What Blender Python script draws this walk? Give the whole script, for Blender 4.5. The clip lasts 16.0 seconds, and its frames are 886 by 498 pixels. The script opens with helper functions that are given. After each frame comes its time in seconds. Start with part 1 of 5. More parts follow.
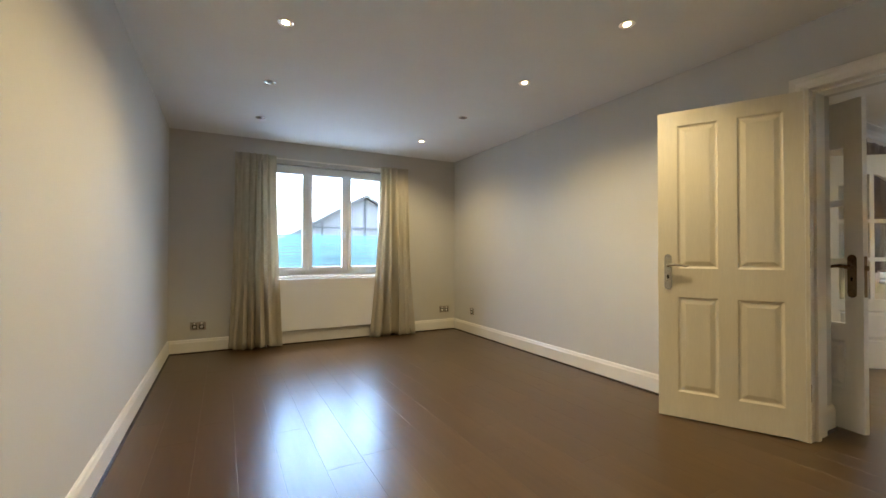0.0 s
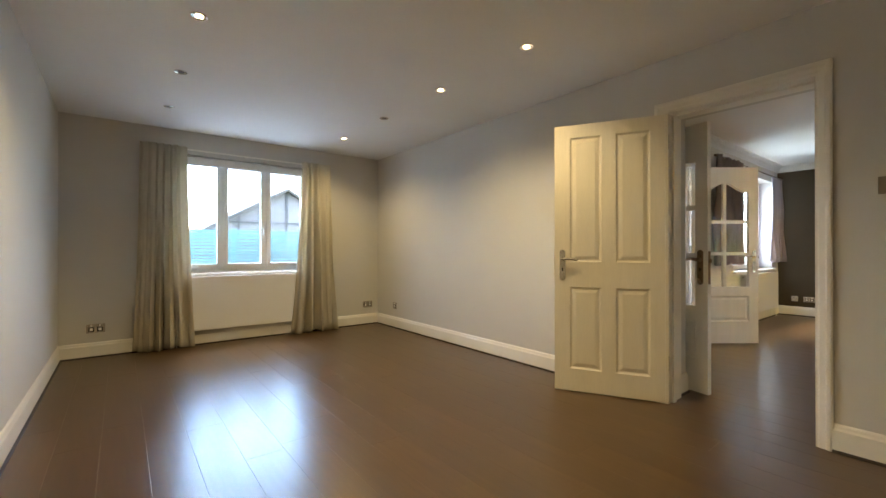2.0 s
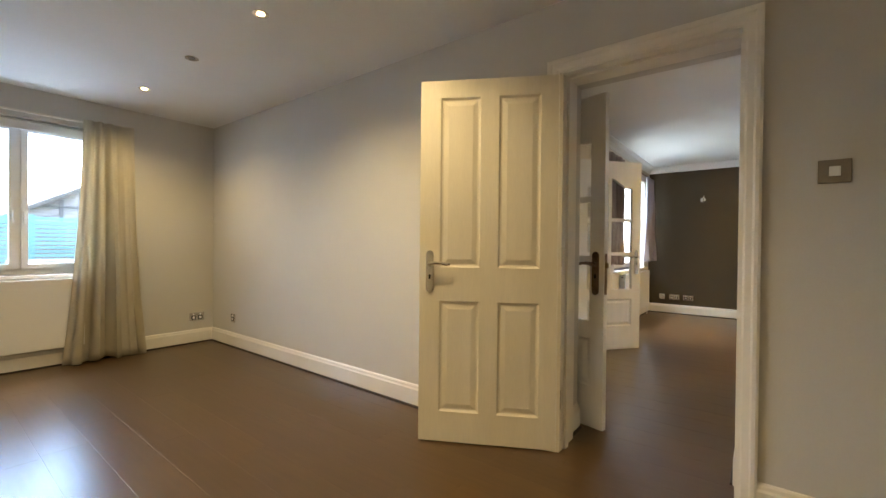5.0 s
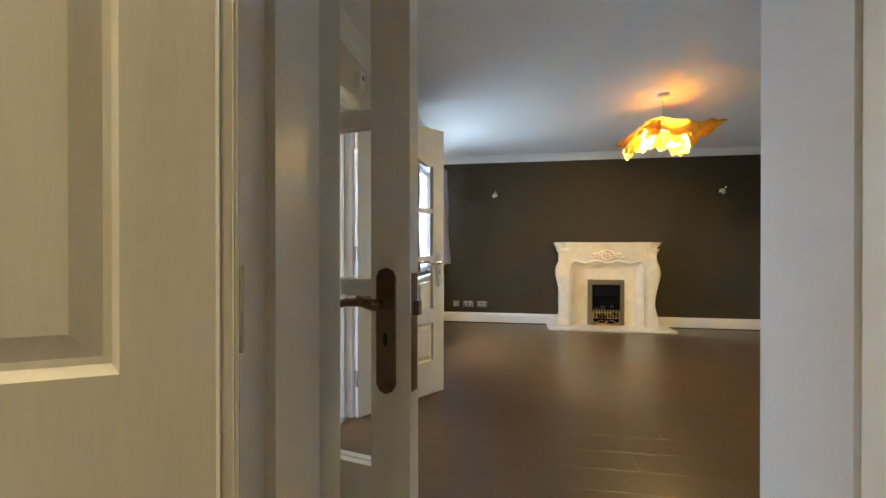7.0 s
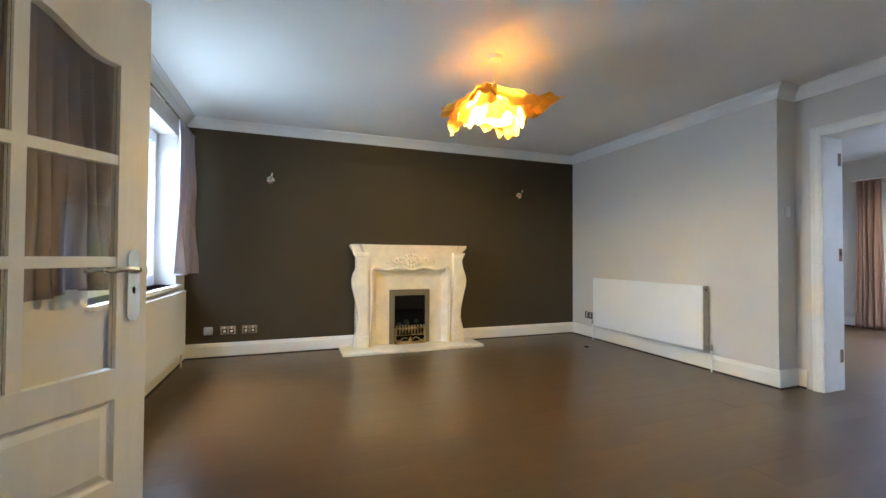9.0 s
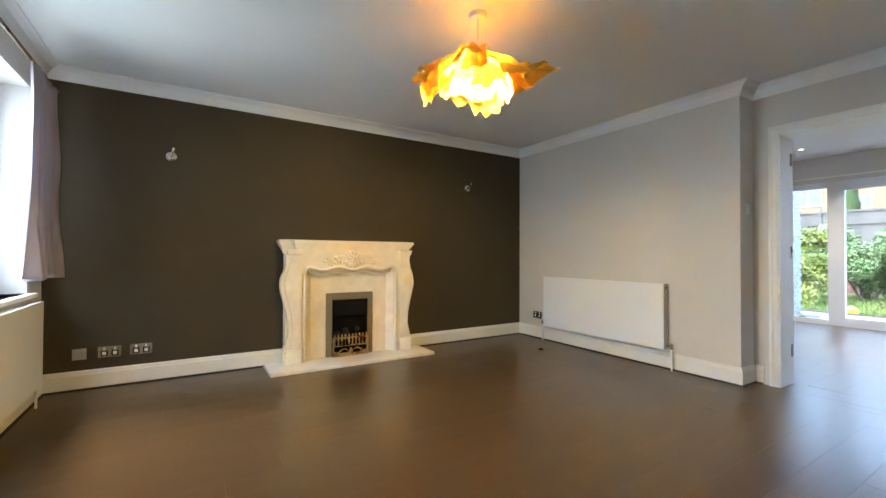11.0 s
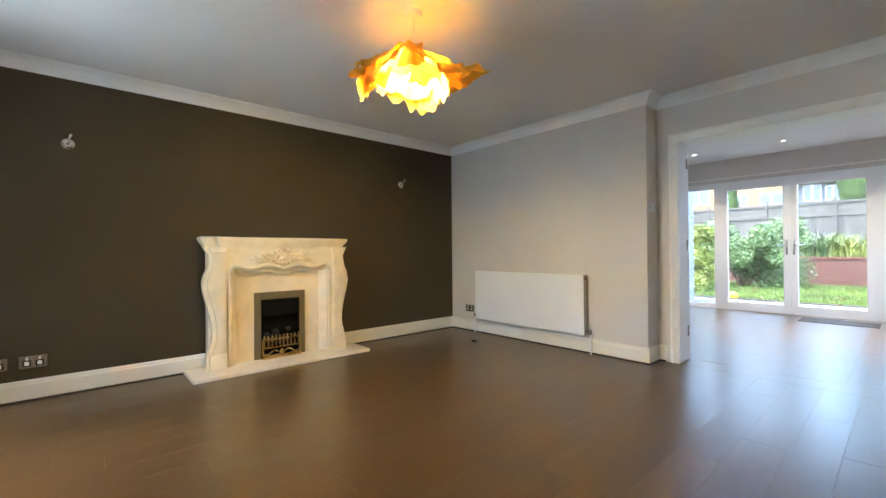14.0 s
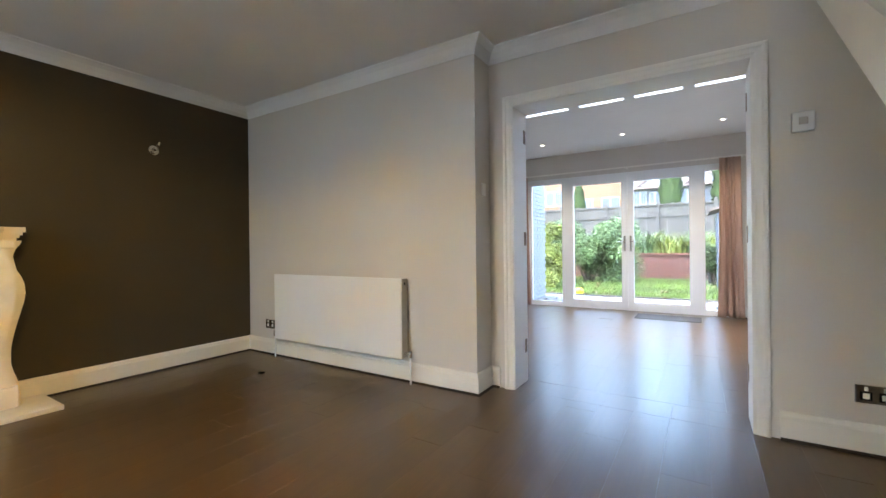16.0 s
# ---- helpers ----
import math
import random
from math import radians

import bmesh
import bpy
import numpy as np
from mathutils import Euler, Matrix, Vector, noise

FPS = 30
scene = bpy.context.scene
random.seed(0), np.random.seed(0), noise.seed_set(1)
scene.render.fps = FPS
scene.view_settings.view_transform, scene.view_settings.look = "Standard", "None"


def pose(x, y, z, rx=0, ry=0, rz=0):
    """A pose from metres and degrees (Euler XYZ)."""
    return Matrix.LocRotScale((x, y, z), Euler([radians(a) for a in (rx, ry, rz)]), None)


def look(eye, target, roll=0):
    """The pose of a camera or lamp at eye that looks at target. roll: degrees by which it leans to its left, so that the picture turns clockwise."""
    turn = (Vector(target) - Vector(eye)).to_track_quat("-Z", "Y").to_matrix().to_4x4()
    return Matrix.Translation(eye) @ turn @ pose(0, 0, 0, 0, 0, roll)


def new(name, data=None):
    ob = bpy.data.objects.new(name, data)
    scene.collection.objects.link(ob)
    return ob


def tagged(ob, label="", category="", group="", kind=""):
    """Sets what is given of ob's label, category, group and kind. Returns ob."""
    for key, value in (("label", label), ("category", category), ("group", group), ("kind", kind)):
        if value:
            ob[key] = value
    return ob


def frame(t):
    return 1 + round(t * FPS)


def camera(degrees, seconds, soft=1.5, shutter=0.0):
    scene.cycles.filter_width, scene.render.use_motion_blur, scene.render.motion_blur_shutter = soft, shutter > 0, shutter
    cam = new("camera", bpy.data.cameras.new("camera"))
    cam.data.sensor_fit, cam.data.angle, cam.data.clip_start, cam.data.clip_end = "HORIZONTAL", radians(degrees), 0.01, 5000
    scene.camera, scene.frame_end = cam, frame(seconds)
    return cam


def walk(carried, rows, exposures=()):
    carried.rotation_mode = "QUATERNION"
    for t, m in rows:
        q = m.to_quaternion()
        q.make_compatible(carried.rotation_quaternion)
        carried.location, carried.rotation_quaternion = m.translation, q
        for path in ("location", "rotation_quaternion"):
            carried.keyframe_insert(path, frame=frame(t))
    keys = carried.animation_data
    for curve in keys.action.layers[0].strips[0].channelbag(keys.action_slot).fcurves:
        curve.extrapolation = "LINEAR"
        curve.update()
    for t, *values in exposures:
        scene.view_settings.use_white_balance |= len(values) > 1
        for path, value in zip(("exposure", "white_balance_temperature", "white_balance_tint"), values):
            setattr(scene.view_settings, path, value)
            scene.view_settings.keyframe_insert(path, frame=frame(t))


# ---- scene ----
cam = camera(94.1, 16.0)
PATH = [
    (0, (0.181, 0.018, 1.057), (1.118, 1.784, 1.082), 0.1),
    (0.5, (0.113, -0.089, 1.068), (1.161, 1.614, 1.082), -0.2),
    (1, (0.104, -0.137, 1.069), (1.228, 1.517, 1.079), -0.1),
    (1.5, (0.127, -0.17, 1.041), (1.306, 1.445, 1.059), -0.0),
    (2, (0.135, -0.176, 1.055), (1.366, 1.4, 1.061), -0.0),
    (2.5, (0.146, -0.185, 1.055), (1.413, 1.362, 1.056), -0.1),
    (3, (0.152, -0.189, 1.036), (1.454, 1.329, 1.041), -0.0),
    (5.5, (1.397, 0.429, 1.104), (3.088, 1.497, 1.089), 0.1),
    (6, (1.835, 0.572, 1.114), (3.639, 1.435, 1.104), -0.5),
    (6.5, (2.262, 0.718, 1.105), (4.168, 1.326, 1.092), -0.1),
    (7, (2.67, 0.797, 1.1), (4.644, 1.117, 1.093), 0.0),
    (7.5, (3.085, 0.796, 1.098), (5.085, 0.798, 1.101), 0.2),
    (7.8, (3.304, 0.791, 1.09), (5.295, 0.607, 1.099), 0.3),
    (8, (3.437, 0.781, 1.075), (5.415, 0.484, 1.093), 0.4),
    (8.5, (3.724, 0.792, 1.05), (5.651, 0.257, 1.086), 0.4),
    (9, (3.965, 0.788, 1.039), (5.844, 0.102, 1.077), 0.3),
    (11.5, (4.636, 0.924, 1.039), (6.294, -0.194, 1.068), 0.1),
    (12, (4.606, 0.942, 1.03), (6.225, -0.233, 1.061), -0.1),
    (12.5, (4.595, 0.982, 1.032), (6.172, -0.247, 1.062), -0.2),
    (13, (4.559, 1.008, 1.022), (6.113, -0.252, 1.052), -0.3),
    (13.5, (4.55, 1.003, 1.017), (6.085, -0.279, 1.043), -0.4),
    (14, (4.594, 0.965, 1.029), (6.09, -0.362, 1.041), -0.5),
    (14.5, (4.657, 0.723, 1.02), (6.091, -0.671, 1.03), -0.6),
    (15, (4.753, 0.402, 1.025), (6.083, -1.092, 1.025), -0.7),
    (15.5, (4.822, 0.046, 0.996), (6.019, -1.556, 0.995), -0.7),
    (16, (4.849, -0.357, 1.007), (5.907, -2.054, 1.003), -0.6),
]
walk(cam, [(t, look(eye, target, roll)) for t, eye, target, roll in PATH], [(0, 3.40, 6500, 10), (2.5, 3.42, 6950, 11), (5.5, 3.5, 7000, 12), (6.0, 3.55, 6700, 11), (6.5, 3.42, 6500, 10), (7, 3.3, 6050, 9), (7.5, 3.63, 5500, 8), (8.0, 3.36, 5650, 8), (9.2, 3.40, 6050, 8), (11.5, 3.35, 6600, 9), (13, 3.37, 6600, 9), (15, 3.30, 6700, 9), (16, 3.25, 6700, 10)])
SKY, SPOT, PENDANT, HALLPOWER = 0.52, 5.3, 13.0, 3.4


# ---- light ----
world = bpy.data.worlds.new("overcast_sky")
scene.world = world
world.use_nodes = True
wn = world.node_tree
sky = wn.nodes.new("ShaderNodeTexSky")
sky.sky_type, sky.sun_disc = "NISHITA", False
sky.sun_elevation, sky.sun_rotation = radians(66), radians(20)
sky.dust_density, sky.air_density = 1.2, 1.1
wn.links.new(sky.outputs["Color"], wn.nodes["Background"].inputs["Color"])
wn.nodes["Background"].inputs["Strength"].default_value = SKY


def lamp(name, kind, power, colour, m, size=0.05, spot=None):
    data = bpy.data.lights.new(name, kind)
    data.energy, data.color = power, colour
    if kind == "SUN":
        data.angle = size
    else:
        data.shadow_soft_size = size
    if spot:
        data.spot_size, data.spot_blend = radians(spot), 0.85
    ob = new(name, data)
    ob.matrix_world = m
    return ob


lamp("sun", "SUN", 0.5, (1.0, 0.96, 0.9), look((0, 0, 0), (-0.139, -0.382, -0.914)), radians(30))


# ---- materials ----
def material(name, colour, rough=0.6, metal=0.0, grain=0.0, grain_scale=60.0, stain=0.0, stain_scale=2.0, bump=0.0, stretch=(1, 1, 1), random_value=0.0, spec=0.5, second=None, uneven=0.06):
    """A painted, woven, stone or metal surface with grain and stains of real size."""
    mat = bpy.data.materials.new(name)
    mat.use_nodes = True
    nt = mat.node_tree
    n, l = nt.nodes, nt.links
    b = n["Principled BSDF"]
    b.inputs["Roughness"].default_value, b.inputs["Metallic"].default_value = rough, metal
    b.inputs["Specular IOR Level"].default_value = spec
    coord = n.new("ShaderNodeTexCoord")
    mapping = n.new("ShaderNodeMapping")
    mapping.inputs["Scale"].default_value = stretch
    l.new(coord.outputs["Object"], mapping.inputs["Vector"])
    fine = n.new("ShaderNodeTexNoise")
    fine.inputs["Scale"].default_value, fine.inputs["Detail"].default_value = grain_scale, 6
    l.new(mapping.outputs["Vector"], fine.inputs["Vector"])
    broad = n.new("ShaderNodeTexNoise")
    broad.inputs["Scale"].default_value, broad.inputs["Detail"].default_value = stain_scale, 4
    l.new(mapping.outputs["Vector"], broad.inputs["Vector"])
    ramp = n.new("ShaderNodeMixRGB")
    dark = second or tuple(c * (1 - grain) for c in colour)
    ramp.inputs["Color1"].default_value, ramp.inputs["Color2"].default_value = (*dark, 1), (*colour, 1)
    stretchy = n.new("ShaderNodeMapRange")
    stretchy.inputs["From Min"].default_value, stretchy.inputs["From Max"].default_value = 0.3, 0.7
    l.new(fine.outputs["Fac"], stretchy.inputs["Value"])
    l.new(stretchy.outputs["Result"], ramp.inputs["Fac"])
    hsv = n.new("ShaderNodeHueSaturation")
    l.new(ramp.outputs["Color"], hsv.inputs["Color"])
    value = n.new("ShaderNodeMapRange")
    value.inputs["From Min"].default_value, value.inputs["From Max"].default_value = 0.3, 0.7
    value.inputs["To Min"].default_value, value.inputs["To Max"].default_value = 1 - stain, 1 + stain
    l.new(broad.outputs["Fac"], value.inputs["Value"])
    last = value.outputs["Result"]
    if random_value:
        info = n.new("ShaderNodeObjectInfo")
        rv = n.new("ShaderNodeMapRange")
        rv.inputs["To Min"].default_value, rv.inputs["To Max"].default_value = 1 - random_value, 1 + random_value
        l.new(info.outputs["Random"], rv.inputs["Value"])
        mul = n.new("ShaderNodeMath")
        mul.operation = "MULTIPLY"
        l.new(last, mul.inputs[0])
        l.new(rv.outputs["Result"], mul.inputs[1])
        last = mul.outputs["Value"]
    l.new(last, hsv.inputs["Value"])
    l.new(hsv.outputs["Color"], b.inputs["Base Color"])
    rr = n.new("ShaderNodeMapRange")
    rr.inputs["To Min"].default_value, rr.inputs["To Max"].default_value = max(rough - uneven, 0.02), min(rough + uneven, 1)
    l.new(broad.outputs["Fac"], rr.inputs["Value"])
    l.new(rr.outputs["Result"], b.inputs["Roughness"])
    if bump:
        bp = n.new("ShaderNodeBump")
        bp.inputs["Strength"].default_value, bp.inputs["Distance"].default_value = bump, 0.002
        l.new(fine.outputs["Fac"], bp.inputs["Height"])
        l.new(bp.outputs["Normal"], b.inputs["Normal"])
    return mat


def glass_material(name, tint=(1, 1, 1), rough=0.0):
    mat = bpy.data.materials.new(name)
    mat.use_nodes = True
    b = mat.node_tree.nodes["Principled BSDF"]
    b.inputs["Base Color"].default_value = (*tint, 1)
    b.inputs["Transmission Weight"].default_value, b.inputs["Roughness"].default_value, b.inputs["IOR"].default_value = 1.0, rough, 1.45
    return mat


def glow_material(name, colour, power):
    mat = bpy.data.materials.new(name)
    mat.use_nodes = True
    b = mat.node_tree.nodes["Principled BSDF"]
    b.inputs["Emission Color"].default_value, b.inputs["Emission Strength"].default_value = (*colour, 1), power
    return mat


def thin_material(name, colour, through_light, rough=0.8, bump=0.0, scale=200.0):
    """Cloth or paper that lets part of the light through."""
    mat = material(name, colour, rough, grain=0.12, grain_scale=scale, stain=0.06, bump=bump)
    nt = mat.node_tree
    tr = nt.nodes.new("ShaderNodeBsdfTranslucent")
    tr.inputs["Color"].default_value = (*colour, 1)
    mix = nt.nodes.new("ShaderNodeMixShader")
    mix.inputs["Fac"].default_value = through_light
    nt.links.new(nt.nodes["Principled BSDF"].outputs["BSDF"], mix.inputs[1])
    nt.links.new(tr.outputs["BSDF"], mix.inputs[2])
    nt.links.new(mix.outputs["Shader"], nt.nodes["Material Output"].inputs["Surface"])
    return mat


WALL = material("pale_grey_wall_paint", (0.60, 0.585, 0.545), 0.75, grain=0.03, grain_scale=140, stain=0.025, stain_scale=1.2, bump=0.12)
WALL_B = material("warm_white_wall_paint", (0.64, 0.60, 0.545), 0.75, grain=0.03, grain_scale=140, stain=0.025, stain_scale=1.2, bump=0.12)
HALL = material("cream_hall_paint", (0.66, 0.58, 0.52), 0.75, grain=0.03, grain_scale=140, stain=0.03, bump=0.12)
DARK = material("dark_chocolate_wall_paint", (0.063, 0.0475, 0.027), 0.68, spec=0.25, grain=0.10, grain_scale=120, stain=0.08, stain_scale=1.5, bump=0.2)
CEIL = material("white_ceiling_paint", (0.80, 0.80, 0.785), 0.85, grain=0.03, grain_scale=90, stain=0.02, bump=0.1)
GLOSS = material("white_gloss_paint", (0.80, 0.77, 0.70), 0.32, grain=0.02, grain_scale=40, stain=0.03, stain_scale=3, bump=0.04)
DOORPAINT = material("cream_door_paint", (0.78, 0.73, 0.62), 0.38, grain=0.05, grain_scale=30, stain=0.03, stain_scale=3, bump=0.10, stretch=(6, 6, 0.6))
WHITEDOOR = material("white_door_paint", (0.80, 0.79, 0.76), 0.35, grain=0.03, grain_scale=30, stain=0.03, stain_scale=3, bump=0.06, stretch=(6, 6, 0.6))
PLANK = material("dark_brown_laminate", (0.086, 0.047, 0.0175), 0.29, grain=0.20, grain_scale=7, stain=0.12, stain_scale=1.3, stretch=(6, 0.35, 1), random_value=0.09, spec=0.62, uneven=0.012)
UNDER = material("dark_floor_joint", (0.02, 0.014, 0.01), 0.7, grain=0.2)
BEAD = material("dark_floor_bead", (0.03, 0.02, 0.015), 0.5, grain=0.3)
UPVC = material("white_plastic_frame", (0.82, 0.83, 0.83), 0.3, stain=0.02, grain=0.01)
RADI = material("white_enamel", (0.80, 0.80, 0.79), 0.35, stain=0.02, grain=0.01)
RADSIDE = material("grey_radiator_side", (0.45, 0.42, 0.38), 0.45, stain=0.03)
CHROME = material("brushed_chrome", (0.72, 0.70, 0.66), 0.25, metal=1.0, grain=0.1, grain_scale=200, stain=0.05)
BRASS = material("aged_brass", (0.62, 0.42, 0.16), 0.28, metal=1.0, grain=0.2, grain_scale=80, stain=0.12, stain_scale=8)
BRONZE = material("dark_bronze_handle", (0.24, 0.165, 0.10), 0.28, metal=1.0, grain=0.2, stain=0.15, stain_scale=9)
ANTIQUE = material("satin_bronze_frame", (0.24, 0.19, 0.11), 0.42, metal=0.35, grain=0.15, stain=0.1, stain_scale=6)
BLACK = material("matt_black", (0.005, 0.005, 0.005), 0.75, grain=0.3, spec=0.15)
COAL = material("black_coal", (0.02, 0.019, 0.018), 0.75, grain=0.5, grain_scale=30, bump=0.6)
MARBLE = material("cream_marble", (0.87, 0.77, 0.58), 0.36, grain=0.10, grain_scale=5, stain=0.07, stain_scale=9, bump=0.03, second=(0.84, 0.72, 0.52))
HEARTHSTONE = material("pale_hearth_marble", (0.80, 0.73, 0.60), 0.3, grain=0.08, grain_scale=6, stain=0.05, stain_scale=9)
LINEN = thin_material("cream_linen", (0.62, 0.57, 0.45), 0.30, bump=0.2)
MAUVE = thin_material("grey_mauve_satin", (0.42, 0.37, 0.40), 0.2, 0.5)
BROWNCLOTH = thin_material("brown_curtain_cloth", (0.25, 0.195, 0.18), 0.12)
TERRA = thin_material("dusky_pink_cloth", (0.50, 0.33, 0.25), 0.25)
# Cream paper coloured orange, so the bulb's warm glow is in the colour.
TOPPAPER = thin_material("glow_tinted_thin_paper", (0.82, 0.48, 0.055), 0.17, 0.7, 0.3, 40)
PAPER = thin_material("glow_tinted_crumpled_paper", (0.78, 0.47, 0.09), 0.06, 0.7, 0.3, 40)
# Blue tints only dim and cool the bright view; the panes are plain glass.
GLASS = glass_material("view_dimming_pale_glass", (0.74, 0.80, 0.86))
WINGLASS = glass_material("view_dimming_blue_glass", (0.60, 0.72, 0.79))
DOORGLASS = glass_material("clear_door_glass", (0.96, 0.97, 0.97))
# Grey tint put in to darken the garden seen through plain panes.
GREYGLASS = glass_material("view_dimming_grey_glass", (0.73, 0.75, 0.76))
NICKEL = material("dark_satin_nickel", (0.26, 0.23, 0.19), 0.4, metal=0.7, grain=0.1, grain_scale=200, stain=0.06)
PLASTIC = material("white_switch_plastic", (0.78, 0.78, 0.76), 0.35, stain=0.02)
LIT = glow_material("lit_bulb", (1.0, 0.72, 0.38), 4.0)
LITC = glow_material("lit_white_bulb", (1.0, 0.9, 0.75), 1.5)
BULB = glow_material("lit_pendant_bulb", (1.0, 0.60, 0.22), 9.0)
UNLIT = material("unlit_bulb_glass", (0.25, 0.25, 0.25), 0.15)


# ---- shapes ----
def box(bm, x0, x1, y0, y1, z0, z1, bevel=0.0):
    vs = [bm.verts.new((x, y, z)) for x in (x0, x1) for y in (y0, y1) for z in (z0, z1)]
    fs = [bm.faces.new([vs[i] for i in f]) for f in ((0, 1, 3, 2), (4, 6, 7, 5), (0, 4, 5, 1), (2, 3, 7, 6), (0, 2, 6, 4), (1, 5, 7, 3))]
    if bevel:
        edges = list({e for f in fs for e in f.edges})
        bmesh.ops.bevel(bm, geom=edges, offset=bevel, segments=2, affect="EDGES", profile=0.5)
    return bm


def boxes(*args, bevel=0.0):
    bm = bmesh.new()
    for a in args:
        box(bm, *a, bevel=bevel)
    return bm


def tube(bm, points, radius, sides=10):
    """A round rod along points; radius may be a list."""
    rings = []
    for i, p in enumerate(points):
        p = Vector(p)
        a, b = Vector(points[max(i - 1, 0)]), Vector(points[min(i + 1, len(points) - 1)])
        d = (b - a).normalized()
        up = Vector((0, 0, 1)) if abs(d.z) < 0.9 else Vector((1, 0, 0))
        u = d.cross(up).normalized()
        v = d.cross(u)
        r = radius[i] if isinstance(radius, (list, tuple)) else radius
        rings.append([bm.verts.new(p + r * (math.cos(k * math.tau / sides) * u + math.sin(k * math.tau / sides) * v)) for k in range(sides)])
    for a, b in zip(rings, rings[1:]):
        for k in range(sides):
            bm.faces.new((a[k], a[(k + 1) % sides], b[(k + 1) % sides], b[k]))
    bm.faces.new(rings[0][::-1])
    bm.faces.new(rings[-1])
    return bm


def lathe(bm, profile, sides=20, centre=(0, 0, 0)):
    rings = []
    for r, z in profile:
        rings.append([bm.verts.new((centre[0] + r * math.cos(k * math.tau / sides), centre[1] + r * math.sin(k * math.tau / sides), centre[2] + z)) for k in range(sides)])
    for a, b in zip(rings, rings[1:]):
        for k in range(sides):
            bm.faces.new((a[k], a[(k + 1) % sides], b[(k + 1) % sides], b[k]))
    bm.faces.new(rings[0][::-1])
    bm.faces.new(rings[-1])
    return bm


def prism(bm, outline, axis, a, b):
    """An outline (u, v) drawn out from a to b along an axis; u, v are the other two axes in order."""
    def at(u, v, w):
        return (w, u, v) if axis == "x" else (u, w, v) if axis == "y" else (u, v, w)
    p = [bm.verts.new(at(u, v, a)) for u, v in outline]
    q = [bm.verts.new(at(u, v, b)) for u, v in outline]
    bm.faces.new(p[::-1])
    bm.faces.new(q)
    for i in range(len(p)):
        j = (i + 1) % len(p)
        bm.faces.new((p[i], p[j], q[j], q[i]))
    return bm


def mesh_object(name, bm, mat, smooth=False):
    bmesh.ops.recalc_face_normals(bm, faces=bm.faces)
    me = bpy.data.meshes.new(name)
    bm.to_mesh(me)
    bm.free()
    me.materials.append(mat)
    if smooth:
        for p in me.polygons:
            p.use_smooth = True
    return new(name, me)


def part(name, bm, mat, parent, label="", smooth=False):
    ob = mesh_object(name, bm, mat, smooth)
    ob.parent = parent
    if label:
        tagged(ob, label)
    return ob


def thing(name, label, category, m=Matrix(), group="", kind=""):
    ob = new(name)
    ob.empty_display_size = 0.1
    ob.matrix_world = m
    return tagged(ob, label, category, group, kind)


def setting(name, bm, mat, label="", smooth=False, category=""):
    return tagged(mesh_object(name, bm, mat, smooth), label, category or name.split("_")[0], "", "structure")


# ---- plan (metres) ----
AX0, AX1, AY0, AY1, AZ = -0.335, 3.09, -1.7, 5.15, 2.371
BX0, BX1, BY0, BY1, BZ = 3.465, 8.73, -2.87, 1.80, 2.425
BXS = 3.51                                   # the wall's face beside the stairs
JX, JY = 6.15, -3.095
CX0, CX1, CY0, CY1, CZ = 3.95, 8.3, -7.36, -3.35, 2.56
DY0, DY1, DZ = 0.335, 1.103, 1.993          # door between the two rooms
HX0, HX1 = 3.655, 5.205                       # pair of doors to the hall
OX0, OX1, OZ = 4.615, 5.965, 2.003             # wide opening to the garden room
WX0, WX1, WZ0, WZ1 = 0.55, 2.10, 0.80, 2.12  # window of the first room
VX0, VX1, VZ0, VZ1 = 6.65, 8.40, 0.77, 2.15  # window of the second room
PX0, PX1, PZ = 4.484, 7.45, 2.17             # garden doors
HALLX, HALLY = 5.43, 5.2
HY = 1.90                                    # hall side of the thin wall with the double doors
REVEAL = 0.343                               # face of the deep reveal past the door lining

# ---- walls ----
setting("wall_west", boxes((AX0 - 0.25, AX0, AY0 - 0.2, AY1 + 0.3, 0, 2.7)), WALL, "pale grey painted plaster wall")
setting("wall_back", boxes((AX0, AX1, AY0 - 0.2, AY0, 0, 2.7)), WALL, "pale grey painted plaster wall")
setting("wall_window", boxes((AX0, WX0, AY1, AY1 + 0.3, 0, 2.7), (WX1, 3.30, AY1, AY1 + 0.3, 0, 2.7), (WX0, WX1, AY1, AY1 + 0.3, 0, WZ0), (WX0, WX1, AY1, AY1 + 0.3, WZ1, 2.7)), WALL, "pale grey painted plaster window wall")
setting("wall_between", boxes((AX1, BXS, AY0 - 0.2, DY0 - 0.035, 0, 2.7), (3.302, BXS, DY0 - 0.035, REVEAL, 0, DZ + 0.035), (AX1, BX0, DY1 + 0.035, AY1, 0, 2.7), (AX1, BX0, DY0 - 0.035, DY1 + 0.035, DZ + 0.035, 2.7)), WALL, "pale grey painted plaster dividing wall")
setting("wall_north", boxes((BX0, HX0 - 0.03, BY1, HY, 0, 2.7), (HX1 + 0.03, HALLX + 0.12, BY1, HY, 0, 2.7), (HALLX + 0.12, VX0, BY1, BY1 + 0.3, 0, 2.7), (HX0 - 0.03, HX1 + 0.03, BY1, HY, DZ + 0.035, 2.7), (VX0, VX1, BY1, BY1 + 0.3, 0, VZ0), (VX0, VX1, BY1, BY1 + 0.3, VZ1, 2.7), (VX1, BX1 + 0.25, BY1, BY1 + 0.3, 0, 2.7)), WALL_B, "warm white painted plaster wall")
setting("wall_chimney", boxes((BX1, BX1 + 0.25, CY1, BY1, 0, 2.7)), DARK, "dark chocolate painted feature wall")
